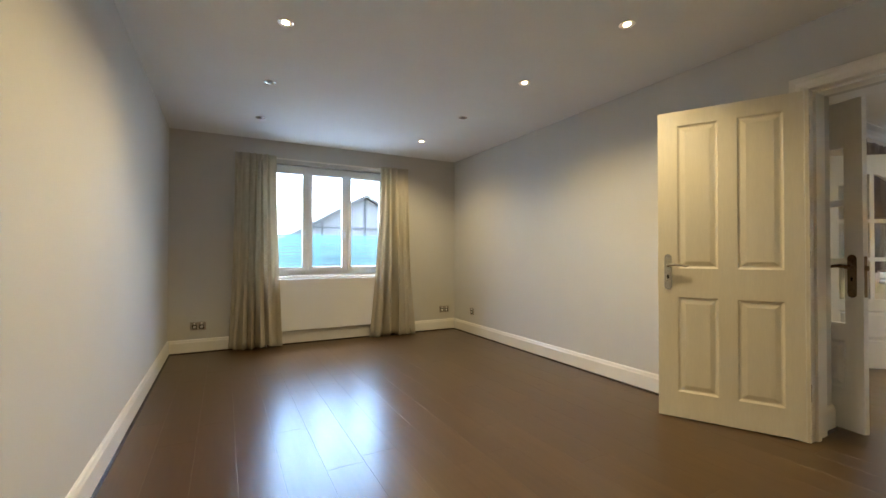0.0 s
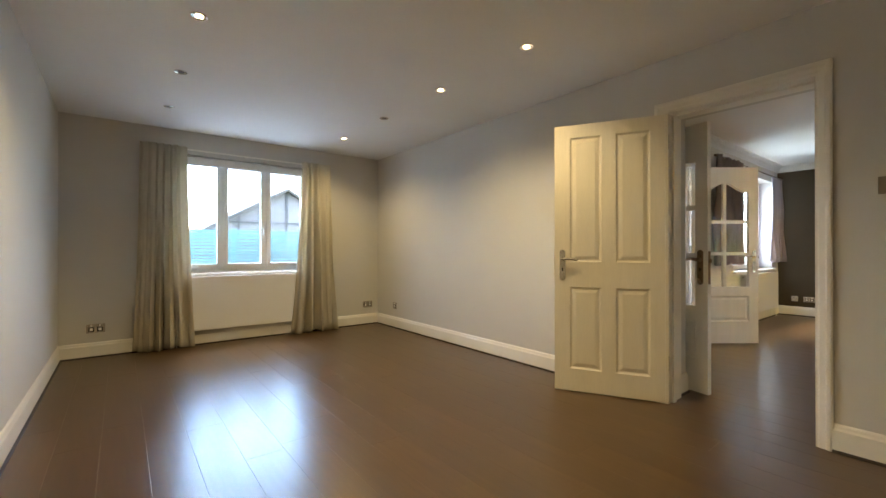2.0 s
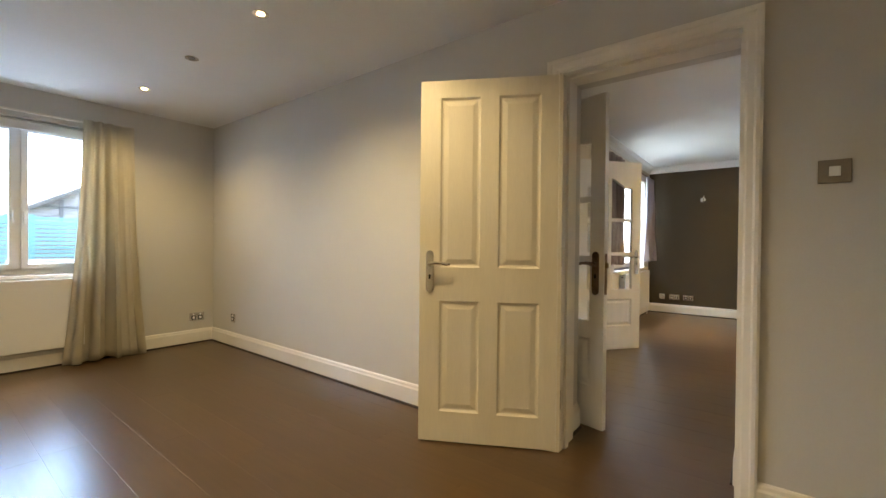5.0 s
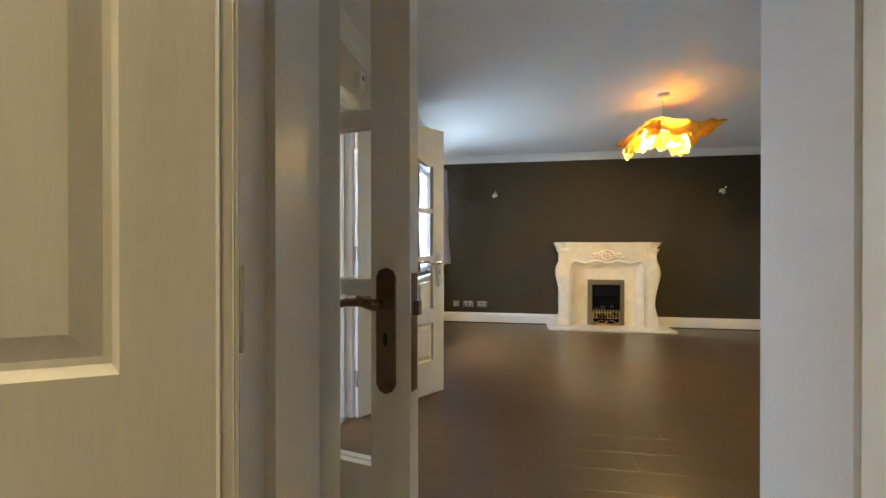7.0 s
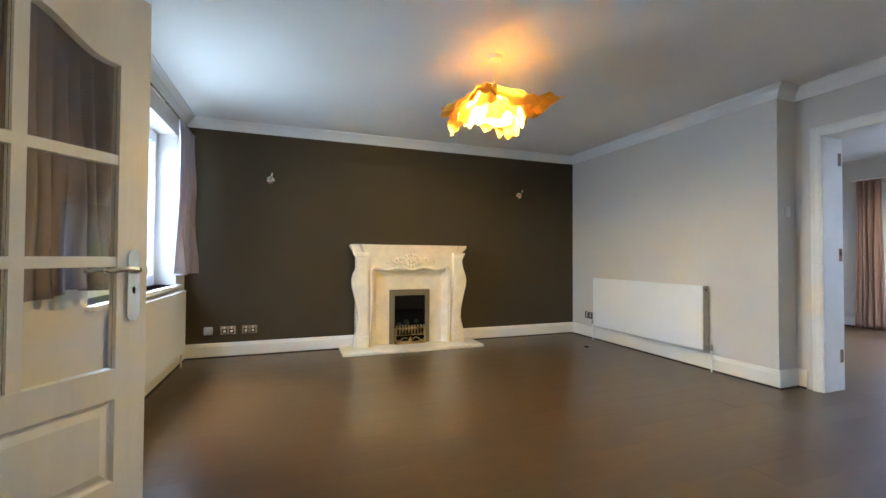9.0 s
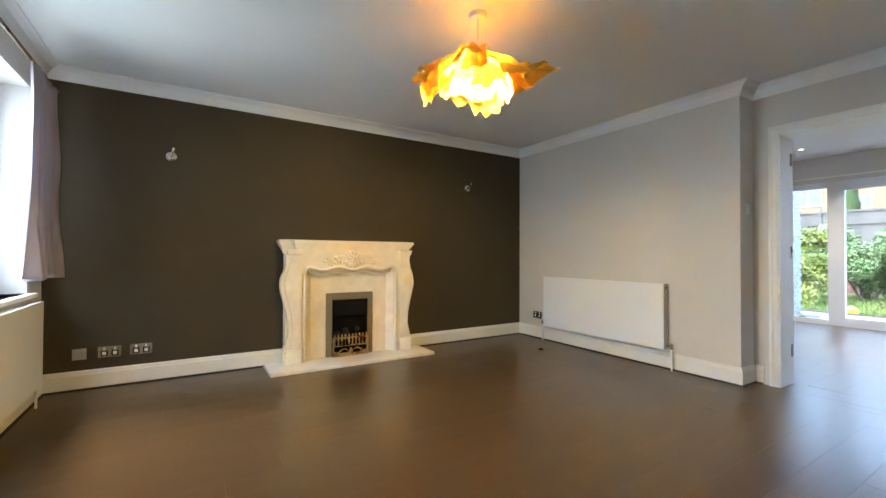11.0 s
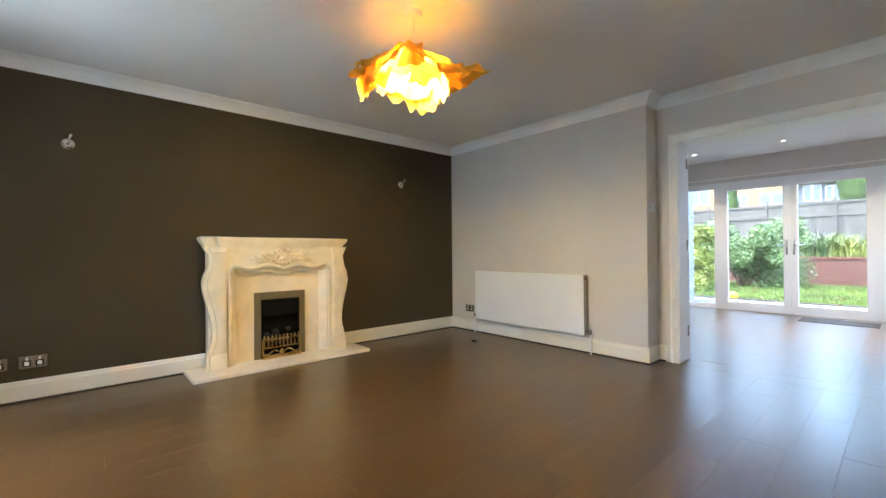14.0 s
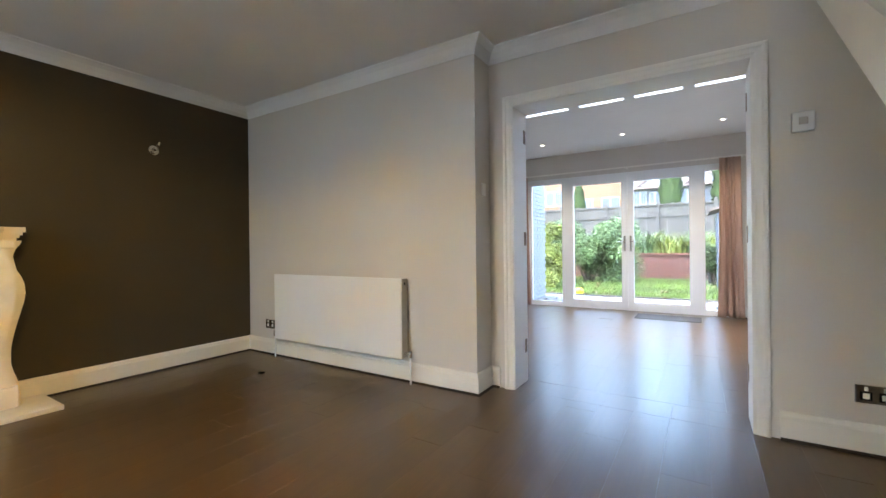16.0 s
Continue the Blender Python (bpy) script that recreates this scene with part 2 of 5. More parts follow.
setting("wall_south", boxes((JX, BX1, CY1, BY0, 0, 2.7), (OX1 + 0.03, JX, CY1, JY, 0, 2.7), (AX1, OX0 - 0.03, CY1, JY, 0, 2.7), (OX0 - 0.03, OX1 + 0.03, CY1, JY, OZ + 0.03, 2.7)), WALL_B, "warm white painted plaster wall with a recess")
setting("wall_stair", boxes((AX1, BXS, JY, AY0 - 0.2, 0, 2.7)), WALL_B, "warm white painted plaster wall")
setting("wall_hall", boxes((HALLX, HALLX + 0.12, HY, HALLY, 0, 2.7), (BX0, HALLX + 0.12, HALLY, HALLY + 0.2, 2.10, 2.7), (BX0, 3.50, HALLY, HALLY + 0.2, 0, 2.10), (5.35, HALLX + 0.12, HALLY, HALLY + 0.2, 0, 2.10)), HALL, "cream painted hall wall")
setting("wall_garden_side", boxes((CX0 - 0.2, CX0, CY0 - 0.3, CY1, 0, 2.9), (CX1, CX1 + 0.2, CY0 - 0.3, CY1, 0, 2.9)), WALL_B, "warm white painted plaster wall")
setting("wall_garden_doors", boxes((CX0, PX0, CY0 - 0.3, CY0, 0, 2.9), (PX1, CX1, CY0 - 0.3, CY0, 0, 2.9), (PX0, PX1, CY0 - 0.3, CY0, PZ, 2.9)), WALL_B, "warm white painted plaster wall over garden doors")
setting("ceiling_front", boxes((AX0, AX1, AY0, AY1, AZ, AZ + 0.2)), CEIL, "white painted plaster ceiling")
setting("ceiling_lounge", boxes((BX0, BX1, JY, BY1, BZ, BZ + 0.2)), CEIL, "white painted plaster ceiling")
setting("ceiling_hall", boxes((BX0, HALLX, HY, HALLY, BZ, BZ + 0.2)), CEIL, "white painted hall ceiling")
RX = (4.36, 4.88, 4.98, 5.42, 5.52, 5.98, 6.10, 6.62)
RY0, RY1 = -5.1, -3.85
setting("ceiling_garden_room", boxes((CX0, CX1, CY0, RY0, CZ, CZ + 0.22), (CX0, CX1, RY1, CY1, CZ, CZ + 0.22), (CX0, RX[0], RY0, RY1, CZ, CZ + 0.22), (RX[7], CX1, RY0, RY1, CZ, CZ + 0.22),
                                      (RX[1], RX[2], RY0, RY1, CZ, CZ + 0.22), (RX[3], RX[4], RY0, RY1, CZ, CZ + 0.22), (RX[5], RX[6], RY0, RY1, CZ, CZ + 0.22)), CEIL, "white painted ceiling with four roof lights")
setting("roof", boxes((AX0 - 0.3, BX0, AY0 - 0.3, AY1 + 0.4, 2.7, 2.9), (BX0, BX1 + 0.3, CY1, BY1 + 0.35, 2.7, 2.9), (BX0, HALLX + 0.2, BY1 + 0.35, AY1 + 0.4, 2.7, 2.9)), UNDER, "dark flat roof slab")
for i in range(4):
    rl = thing("roof_light_%d" % (i + 1), "white framed glazed roof light in the ceiling", "roof light", kind="structure")
    x0, x1 = RX[2 * i], RX[2 * i + 1]
    part("roof_light_frame", boxes((x0, x0 + 0.03, RY0, RY1, CZ + 0.1, CZ + 0.25), (x1 - 0.03, x1, RY0, RY1, CZ + 0.1, CZ + 0.25), (x0 + 0.03, x1 - 0.03, RY0, RY0 + 0.03, CZ + 0.1, CZ + 0.25), (x0 + 0.03, x1 - 0.03, RY1 - 0.03, RY1, CZ + 0.1, CZ + 0.25)), UPVC, rl)
    g = part("pane", boxes((x0 + 0.03, x1 - 0.03, RY0 + 0.03, RY1 - 0.03, CZ + 0.2, CZ + 0.206)), GLASS, rl)
    g.visible_shadow = False

SKIRT = [(0, 0), (0.018, 0), (0.018, 0.115), (0.013, 0.125), (0.011, 0.138), (0.006, 0.146), (0, 0.148)]
COVE = [(0, 0), (0.006, 0), (0.02, 0.03), (0.045, 0.06), (0.075, 0.078), (0.09, 0.084), (0.09, 0.092), (0, 0.092)]


def run(name, outline, p, q, inward, z, mat, label, category, mitre=(0, 0)):
    """A moulding along a wall from p to q; inward: the way into the room; mitre: lengthening of each end per metre of depth."""
    bm = bmesh.new()
    p, q, w = Vector((*p, 0)), Vector((*q, 0)), Vector((*inward, 0))
    d = (q - p).normalized()
    rows = []
    for u, v in outline:
        rows.append((bm.verts.new(p + w * u + Vector((0, 0, z + v)) - d * mitre[0] * u), bm.verts.new(q + w * u + Vector((0, 0, z + v)) + d * mitre[1] * u)))
    for i in range(len(rows)):
        j = (i + 1) % len(rows)
        bm.faces.new((rows[i][0], rows[j][0], rows[j][1], rows[i][1]))
    bm.faces.new([r[0] for r in rows])
    bm.faces.new([r[1] for r in rows][::-1])
    return tagged(mesh_object(name, bm, mat), label, category, "", "structure")


def skirting(p, q, inward, mitre=(0, 0)):
    run("baseboard", SKIRT, p, q, inward, 0, GLOSS, "white gloss moulded skirting board", "skirting", mitre)
    run("trim", [(0.0185, 0.0), (0.030, 0.0), (0.028, 0.008), (0.0185, 0.014)], p, q, inward, 0, BEAD, "dark brown floor edge bead", "trim", mitre)


skirting((AX0, AY0), (AX0, AY1), (1, 0), (-1, -1))
skirting((AX0, AY1), (AX1, AY1), (0, -1), (-1, -1))
skirting((AX1, DY1 + 0.085), (AX1, AY1), (-1, 0), (0, -1))
skirting((AX1, AY0), (AX1, DY0 - 0.062), (-1, 0), (-1, 0))
skirting((BX1, BY1), (BX1, 0.12), (-1, 0), (-1, 0))
skirting((BX1, -1.16), (BX1, BY0), (-1, 0), (0, -1))
skirting((BX1, BY0), (JX, BY0), (0, 1), (-1, 1))
skirting((JX, BY0), (JX, JY), (-1, 0), (1, -1))
skirting((JX, JY), (OX1 + 0.11, JY), (0, 1), (-1, 0))
skirting((OX0 - 0.11, JY), (BXS, JY), (0, 1), (0, -1))
skirting((BX0, BY1), (HX0 - 0.10, BY1), (0, -1), (-1, 0))
skirting((HX1 + 0.10, BY1), (BX1, BY1), (0, -1), (0, -1))
skirting((BXS, JY), (BXS, REVEAL), (1, 0), (-1, 0))
skirting((BX0, DY1 + 0.035), (BX0, BY1), (1, 0), (0, -1))
skirting((3.30, DY1 + 0.035), (BX0, DY1 + 0.035), (0, -1), (0, 0))
skirting((3.305, REVEAL), (BXS, REVEAL), (0, 1), (0, 0))
skirting((HALLX, HY), (HALLX, HALLY), (-1, 0), (0, -1))
skirting((CX1, CY0), (PX1 + 0.02, CY0), (0, 1), (-1, 0))
skirting((PX0 - 0.02, CY0), (CX0, CY0), (0, 1), (0, -1))
skirting((CX0, CY0), (CX0, CY1), (1, 0), (-1, -1))
skirting((CX1, CY0), (CX1, CY1), (-1, 0), (-1, -1))
for p, q, w, m in (((BX1, BY1), (BX1, BY0), (-1, 0), (-1, -1)), ((BX1, BY0), (JX, BY0), (0, 1), (-1, 1)), ((JX, BY0), (JX, JY), (-1, 0), (1, -1)), ((JX, JY), (BXS, JY), (0, 1), (-1, -1)), ((BX0, BY1), (BX1, BY1), (0, -1), (-1, -1)), ((BXS, JY), (BXS, DY0 - 0.035), (1, 0), (-1, 0)), ((BX0, DY0 - 0.035), (BX0, BY1), (1, 0), (0, -1))):
    run("coving", COVE, p, q, w, BZ - 0.092, CEIL, "white plaster coving", "coving", m)


# ---- door frames ----
ARCH = [(0, 0), (0.070, 0), (0.070, 0.016), (0.060, 0.020), (0.048, 0.020), (0.040, 0.014), (0.018, 0.012), (0.010, 0.008), (0, 0.008)]


def casing(parent, axis, face, out, a, b, z, width=1.0):
    """Three mitred architrave boards round an opening a..b with head z on the wall face."""
    def put(u, w, v):
        return (u, face + out * w, v) if axis == "x" else (face + out * w, u, v)
    for kind in ("left", "right", "head"):
        bm = bmesh.new()
        ends = []
        for s, w in ARCH:
            s *= width
            if kind == "left":
                ends.append((put(a - s, w, 0), put(a - s, w, z + s)))
            elif kind == "right":
                ends.append((put(b + s, w, 0), put(b + s, w, z + s)))
            else:
                ends.append((put(a - s, w, z + s), put(b + s, w, z + s)))
        r = [(bm.verts.new(p), bm.verts.new(q)) for p, q in ends]
        for i in range(len(r)):
            j = (i + 1) % len(r)
            bm.faces.new((r[i][0], r[j][0], r[j][1], r[i][1]))
        bm.faces.new([e[0] for e in r])
        bm.faces.new([e[1] for e in r][::-1])
        part("architrave", bm, GLOSS, parent)


f1 = thing("door_frame_1", "cream gloss moulded door frame", "door frame", kind="structure")
part("lining", boxes((AX1, 3.30, DY1, DY1 + 0.035, 0, DZ + 0.035), (AX1, 3.30, DY0 - 0.035, DY0, 0, DZ + 0.035), (AX1, 3.30, DY0, DY1, DZ, DZ + 0.035)), GLOSS, f1)
part("door_stop", boxes((3.15, 3.19, DY1 - 0.014, DY1, 0, DZ), (3.15, 3.19, DY0, DY0 + 0.014, 0, DZ), (3.15, 3.19, DY0 + 0.014, DY1 - 0.014, DZ - 0.014, DZ)), GLOSS, f1)
casing(f1, "y", AX1, -1, DY0 + 0.006, DY1 + 0.012, DZ + 0.004)
part("strike_plate", boxes((3.122, 3.142, DY0, DY0 + 0.003, 0.92, 1.045)), BRASS, f1)
f2 = thing("door_frame_2", "white painted double door frame to the hall", "door frame", kind="structure")
part("lining", boxes((HX0 - 0.03, HX0, BY1, HY, 0, DZ + 0.03), (HX1, HX1 + 0.03, BY1, HY, 0, DZ + 0.03), (HX0, HX1, BY1, HY, DZ, DZ + 0.03)), GLOSS, f2)
part("door_stop", boxes((HX0, HX0 + 0.014, BY1 + 0.05, BY1 + 0.09, 0, DZ), (HX1 - 0.014, HX1, BY1 + 0.05, BY1 + 0.09, 0, DZ), (HX0 + 0.014, HX1 - 0.014, BY1 + 0.05, BY1 + 0.09, DZ - 0.014, DZ)), GLOSS, f2)
casing(f2, "x", BY1, -1, HX0 - 0.006, HX1 + 0.006, DZ + 0.006)
casing(f2, "x", HY, 1, HX0 - 0.006, HX1 + 0.006, DZ + 0.006)
part("threshold", boxes((HX0, HX1, BY1 + 0.03, BY1 + 0.07, 0.0, 0.006)), CHROME, f2, "chrome threshold strip")
f3 = thing("door_frame_3", "white painted frame of the wide opening", "door frame", kind="structure")
part("lining", boxes((OX0 - 0.03, OX0, CY1, JY, 0, OZ + 0.03), (OX1, OX1 + 0.03, CY1, JY, 0, OZ + 0.03), (OX0, OX1, CY1, JY, OZ, OZ + 0.03)), GLOSS, f3)
casing(f3, "x", JY, 1, OX0 - 0.006, OX1 + 0.006, OZ + 0.006, 0.95)
casing(f3, "x", CY1, -1, OX0 - 0.006, OX1 + 0.006, OZ + 0.006)
for x in (OX0, OX1 - 0.004):
    for z in (0.22, 1.02, 1.78):
        part("hinge", boxes((x, x + 0.004, CY1 + 0.02, CY1 + 0.055, z, z + 0.10)), BRONZE, f3)


# ---- doors ----
def lever(parent, x, z, side, mat, low=0.184, toward=-1):
    """A long plate with a curved lever on one face (side -1 or 1), lever pointing toward -x or +x."""
    h = part("handle", bmesh.new(), mat, parent)
    y = side * 0.0225
    bm = bmesh.new()
    outline = [(x - 0.021, z - low + 0.019), (x - 0.014, z - low + 0.006), (x, z - low), (x + 0.014, z - low + 0.006), (x + 0.021, z - low + 0.019), (x + 0.021, z + 0.055), (x + 0.014, z + 0.068), (x, z + 0.074), (x - 0.014, z + 0.068), (x - 0.021, z + 0.055)]
    prism(bm, outline, "y", side * 0.0195, side * 0.027)
    tube(bm, [(x, side * 0.025, z), (x, side * 0.05, z)], [0.014, 0.011], 12)
    t = toward
    tube(bm, [(x, side * 0.05, z), (x + t * 0.012, side * 0.055, z + 0.001), (x + t * 0.04, side * 0.056, z + 0.006), (x + t * 0.075, side * 0.055, z + 0.003), (x + t * 0.10, side * 0.054, z - 0.004), (x + t * 0.118, side * 0.052, z + 0.002)], [0.011, 0.012, 0.010, 0.009, 0.0085, 0.007], 10)
    bmesh.ops.recalc_face_normals(bm, faces=bm.faces)
    bm.to_mesh(h.data)
    bm.free()
    k = bmesh.new()
    prism(k, [(x - 0.004, z - 0.085), (x + 0.004, z - 0.085), (x + 0.006, z - 0.065), (x, z - 0.058), (x - 0.006, z - 0.065)], "y", side * 0.027, side * 0.0275)
    part("keyhole", k, BLACK, h)


def sunk_panel(parent, x0, x1, z0, z1, mat, t=0.0195):
    """A raised and fielded panel with sloping edges on both faces."""
    bm = bmesh.new()
    for s in (-1, 1):
        rows = []
        for inset, depth in ((0.0, 0.0), (0.010, 0.010), (0.018, 0.011), (0.044, 0.003), (0.048, 0.003)):
            y = s * (t - depth)
            rows.append([bm.verts.new(p) for p in ((x0 + inset, y, z0 + inset), (x1 - inset, y, z0 + inset), (x1 - inset, y, z1 - inset), (x0 + inset, y, z1 - inset))])
        for a, b in zip(rows, rows[1:]):
            for k in range(4):
                bm.faces.new((a[k], a[(k + 1) % 4], b[(k + 1) % 4], b[k]))
        bm.faces.new(rows[-1])
    return part("panel", bm, mat, parent)


def hinges(parent, mat, zs=(0.22, 1.0, 1.74)):
    for z in zs:
        bm = boxes((-0.004, 0.0, -0.017, 0.017, z, z + 0.10))
        tube(bm, [(-0.006, -0.022, z), (-0.006, -0.022, z + 0.10)], 0.006, 8)
        part("hinge", bm, mat, parent)


W, H, T = 0.762, 1.981, 0.0195
d1 = thing("door_1", "open cream four-panel door with chrome lever handles", "door", pose(3.094 + 0.016, 1.10 + 0.009, 0.008, 0, 0, 118.5), kind="structure")
xs, zs_ = (0.0, 0.112, 0.332, 0.430, 0.650, W), (0.0, 0.165, 0.775, 0.960, 1.885, H)
part("leaf", boxes((xs[0], xs[1], -T, T, 0, H), (xs[4], xs[5], -T, T, 0, H), (xs[2], xs[3], -T, T, 0, H), *[(a, b, -T, T, zs_[i], zs_[i + 1]) for i in (0, 2, 4) for a, b in ((xs[1], xs[2]), (xs[3], xs[4]))]), DOORPAINT, d1)
for a, b in ((xs[1], xs[2]), (xs[3], xs[4])):
    sunk_panel(d1, a, b, zs_[1], zs_[2], DOORPAINT)
    sunk_panel(d1, a, b, zs_[3], zs_[4], DOORPAINT)
lever(d1, W - 0.058, 0.978, 1, CHROME, 0.158)
lever(d1, W - 0.058, 0.978, -1, CHROME, 0.158)
hinges(d1, CHROME, (0.22, 0.972, 1.74))
part("latch_plate", boxes((W, W + 0.002, -0.012, 0.012, 0.86, 1.04)), BRASS, d1)


def glazed_door(name, label, m, mat, metal, st):
    """A door of six panes under a curved top rail, with a raised panel below."""
    d = thing(name, label, "door", m, kind="structure")
    mid, w = 0.036, W
    z0, z1, z2, z3, z4 = 0.635, 1.008, 1.365, 1.70, 1.80
    cx = w / 2
    bm = boxes((0, st, -T, T, 0, H), (w - st, w, -T, T, 0, H), (st, w - st, -T, T, 0, 0.245), (st, w - st, -T, T, 0.53, z0))

    def top(x):
        u = abs(x - cx) / (cx - st)
        return z3 + (z4 - z3) * 0.5 * (1 + math.cos(math.pi * min(u * 1.12, 1.0)))
    curve = [(st + (w - 2 * st) * i / 24, top(st + (w - 2 * st) * i / 24)) for i in range(25)]
    for (xa, za), (xb, zb) in zip(curve, curve[1:]):
        prism(bm, [(xa, za), (xb, zb), (xb, H), (xa, H)], "y", -T, T)
    part("leaf", bm, mat, d)
    part("glazing_bar", boxes((cx - mid / 2, cx + mid / 2, -0.016, 0.016, z0, z4 + 0.005)), mat, d)
    for z in (z1, z2):
        part("glazing_bar", boxes((st, cx - mid / 2, -0.016, 0.016, z - mid / 2, z + mid / 2), (cx + mid / 2, w - st, -0.016, 0.016, z - mid / 2, z + mid / 2)), mat, d)
    rows = ((z0, z1 - mid / 2), (z1 + mid / 2, z2 - mid / 2), (z2 + mid / 2, None))
    for a, b in ((st, cx - mid / 2), (cx + mid / 2, w - st)):
        for za, zb in rows:
            bm = bmesh.new()
            if zb:
                box(bm, a, b, -0.003, 0.003, za, zb)
            else:
                pts = [(a + (b - a) * i / 12) for i in range(13)]
                prism(bm, [(a, za), (b, za)] + [(x, top(x) + 0.004) for x in reversed(pts)], "y", -0.003, 0.003)
            g = part("pane", bm, DOORGLASS, d)
            g.visible_shadow = False
    sunk_panel(d, st, w - st, 0.245, 0.53, mat)
    lever(d, w - 0.052, 0.977, 1, metal)
    lever(d, w - 0.052, 0.977, -1, metal)
    hinges(d, CHROME, (0.20, 1.0, 1.72))
    part("latch_plate", boxes((w, w + 0.002, -0.012, 0.012, 0.80, 1.04)), BRONZE, d)
    part("latch", boxes((w + 0.002, w + 0.014, -0.008, 0.008, 0.955, 0.985)), BRONZE, d)
    return d


glazed_door("door_2", "open white glazed door with dark bronze handles", pose(3.66, 1.735, 0.008, 0, 0, -102.5), WHITEDOOR, BRONZE, 0.090)
glazed_door("door_3", "open white six-pane glazed door with chrome handles", pose(5.20, 1.772, 0.008, 0, 0, -36.8), WHITEDOOR, CHROME, 0.106)

# ---- windows ----
def casement(name, label, x0, x1, z0, z1, y, lights, sill_in, out, glazing):
    """A plastic window in a wall along x: outer frame, mullions, sashes and panes. out: +1 when outside is +y."""
    w = thing(name, label, "window", kind="structure")
    f, d = 0.05, 0.06
    ya, yb = sorted((y, y + out * d))
    part("window_frame", boxes((x0, x0 + f, ya, yb, z0, z1), (x1 - f, x1, ya, yb, z0, z1), (x0 + f, x1 - f, ya, yb, z0, z0 + f), (x0 + f, x1 - f, ya, yb, z1 - f, z1)), UPVC, w)
    span = (x1 - x0 - 2 * f) / lights
    for i in range(lights):
        a, b = x0 + f + span * i, x0 + f + span * (i + 1)
        if i:
            part("mullion", boxes((a - 0.014, a + 0.014, ya + 0.001, yb - 0.001, z0 + f, z1 - f)), UPVC, w)
            a += 0.014
        if i < lights - 1:
            b -= 0.014
        s, sa, sb = 0.044, ya - 0.012, yb - 0.02
        if out < 0:
            sa, sb = ya + 0.02, yb + 0.012
        sash = part("sash", boxes((a, a + s, sa, sb, z0 + f, z1 - f), (b - s, b, sa, sb, z0 + f, z1 - f), (a + s, b - s, sa, sb, z0 + f, z0 + f + s), (a + s, b - s, sa, sb, z1 - f - s, z1 - f)), UPVC, w)
        g = part("pane", boxes((a + s, b - s, (ya + yb) / 2 - 0.01, (ya + yb) / 2 - 0.004, z0 + f + s, z1 - f - s)), glazing, sash)
        g.visible_shadow = False
        hx = b - 0.016 if i < lights / 2 else a + 0.016
        face = sa if out > 0 else sb
        bm = boxes((hx - 0.009, hx + 0.009, *sorted((face, face - out * 0.012)), 1.30, 1.36))
        tube(bm, [(hx, face - out * 0.018, 1.34), (hx, face - out * 0.024, 1.29), (hx, face - out * 0.024, 1.24)], 0.007, 8)
        part("window_handle", bm, UPVC, sash)
    if sill_in:
        lo, hi = sorted((y, y - out * sill_in))
        part("window_sill", boxes((x0 - 0.04, x1 + 0.04, lo, hi, z0 - 0.028, z0), bevel=0.004), GLOSS, w)
    return w


casement("window_1", "white plastic three-light window behind cream curtains", WX0, WX1, WZ0, WZ1, AY1 + 0.13, 3, 0.15, 1, WINGLASS)
casement("window_2", "white plastic window over a radiator", VX0, VX1, VZ0, VZ1, BY1 + 0.17, 2, 0.22, 1, WINGLASS)

# Added area lamp inside the panes, boosting the sky's light into the lounge.
wd = bpy.data.lights.new("window_daylight", "AREA")
wd.energy, wd.color, wd.shape, wd.size, wd.size_y = 2.0, (0.74, 0.88, 1.0), "RECTANGLE", VX1 - VX0 - 0.14, VZ1 - VZ0 - 0.14
new("window_daylight", wd).matrix_world = look(((VX0 + VX1) / 2, BY1 + 0.145, (VZ0 + VZ1) / 2), ((VX0 + VX1) / 2, 0, (VZ0 + VZ1) / 2))

bl = thing("roller_blind", "rolled-up white blind at the window head", "blind")
bm = tube(bmesh.new(), [(WX0 + 0.03, AY1 + 0.06, WZ1 - 0.035), (WX1 - 0.03, AY1 + 0.06, WZ1 - 0.035)], 0.028, 16)
part("roll", bm, RADI, bl, smooth=True)
part("bottom_bar", boxes((WX0 + 0.04, WX1 - 0.04, AY1 + 0.03, AY1 + 0.038, WZ1 - 0.095, WZ1 - 0.03)), RADI, bl)
for x in (WX0 + 0.012, WX1 - 0.03):
    part("bracket", boxes((x, x + 0.018, AY1 + 0.03, AY1 + 0.095, WZ1 - 0.07, WZ1 - 0.0)), PLASTIC, bl)

# garden doors with side lights
gd = thing("garden_doors", "closed white plastic double garden doors with side lights", "patio doors", kind="structure")
GY0, GY1 = CY0 - 0.09, CY0 - 0.02
part("outer_frame", boxes((PX0, PX0 + 0.05, GY0, GY1, 0, PZ), (PX1 - 0.05, PX1, GY0, GY1, 0, PZ), (PX0 + 0.05, PX1 - 0.05, GY0, GY1, PZ - 0.06, PZ), (PX0 + 0.05, PX1 - 0.05, GY0, GY1, 0, 0.045)), UPVC, gd)
part("mullion", boxes((4.814, 4.893, GY0 + 0.001, GY1 + 0.004, 0.045, PZ - 0.06)), UPVC, gd)
part("mullion", boxes((6.729, 6.808, GY0 + 0.001, GY1 + 0.004, 0.045, PZ - 0.06)), UPVC, gd)
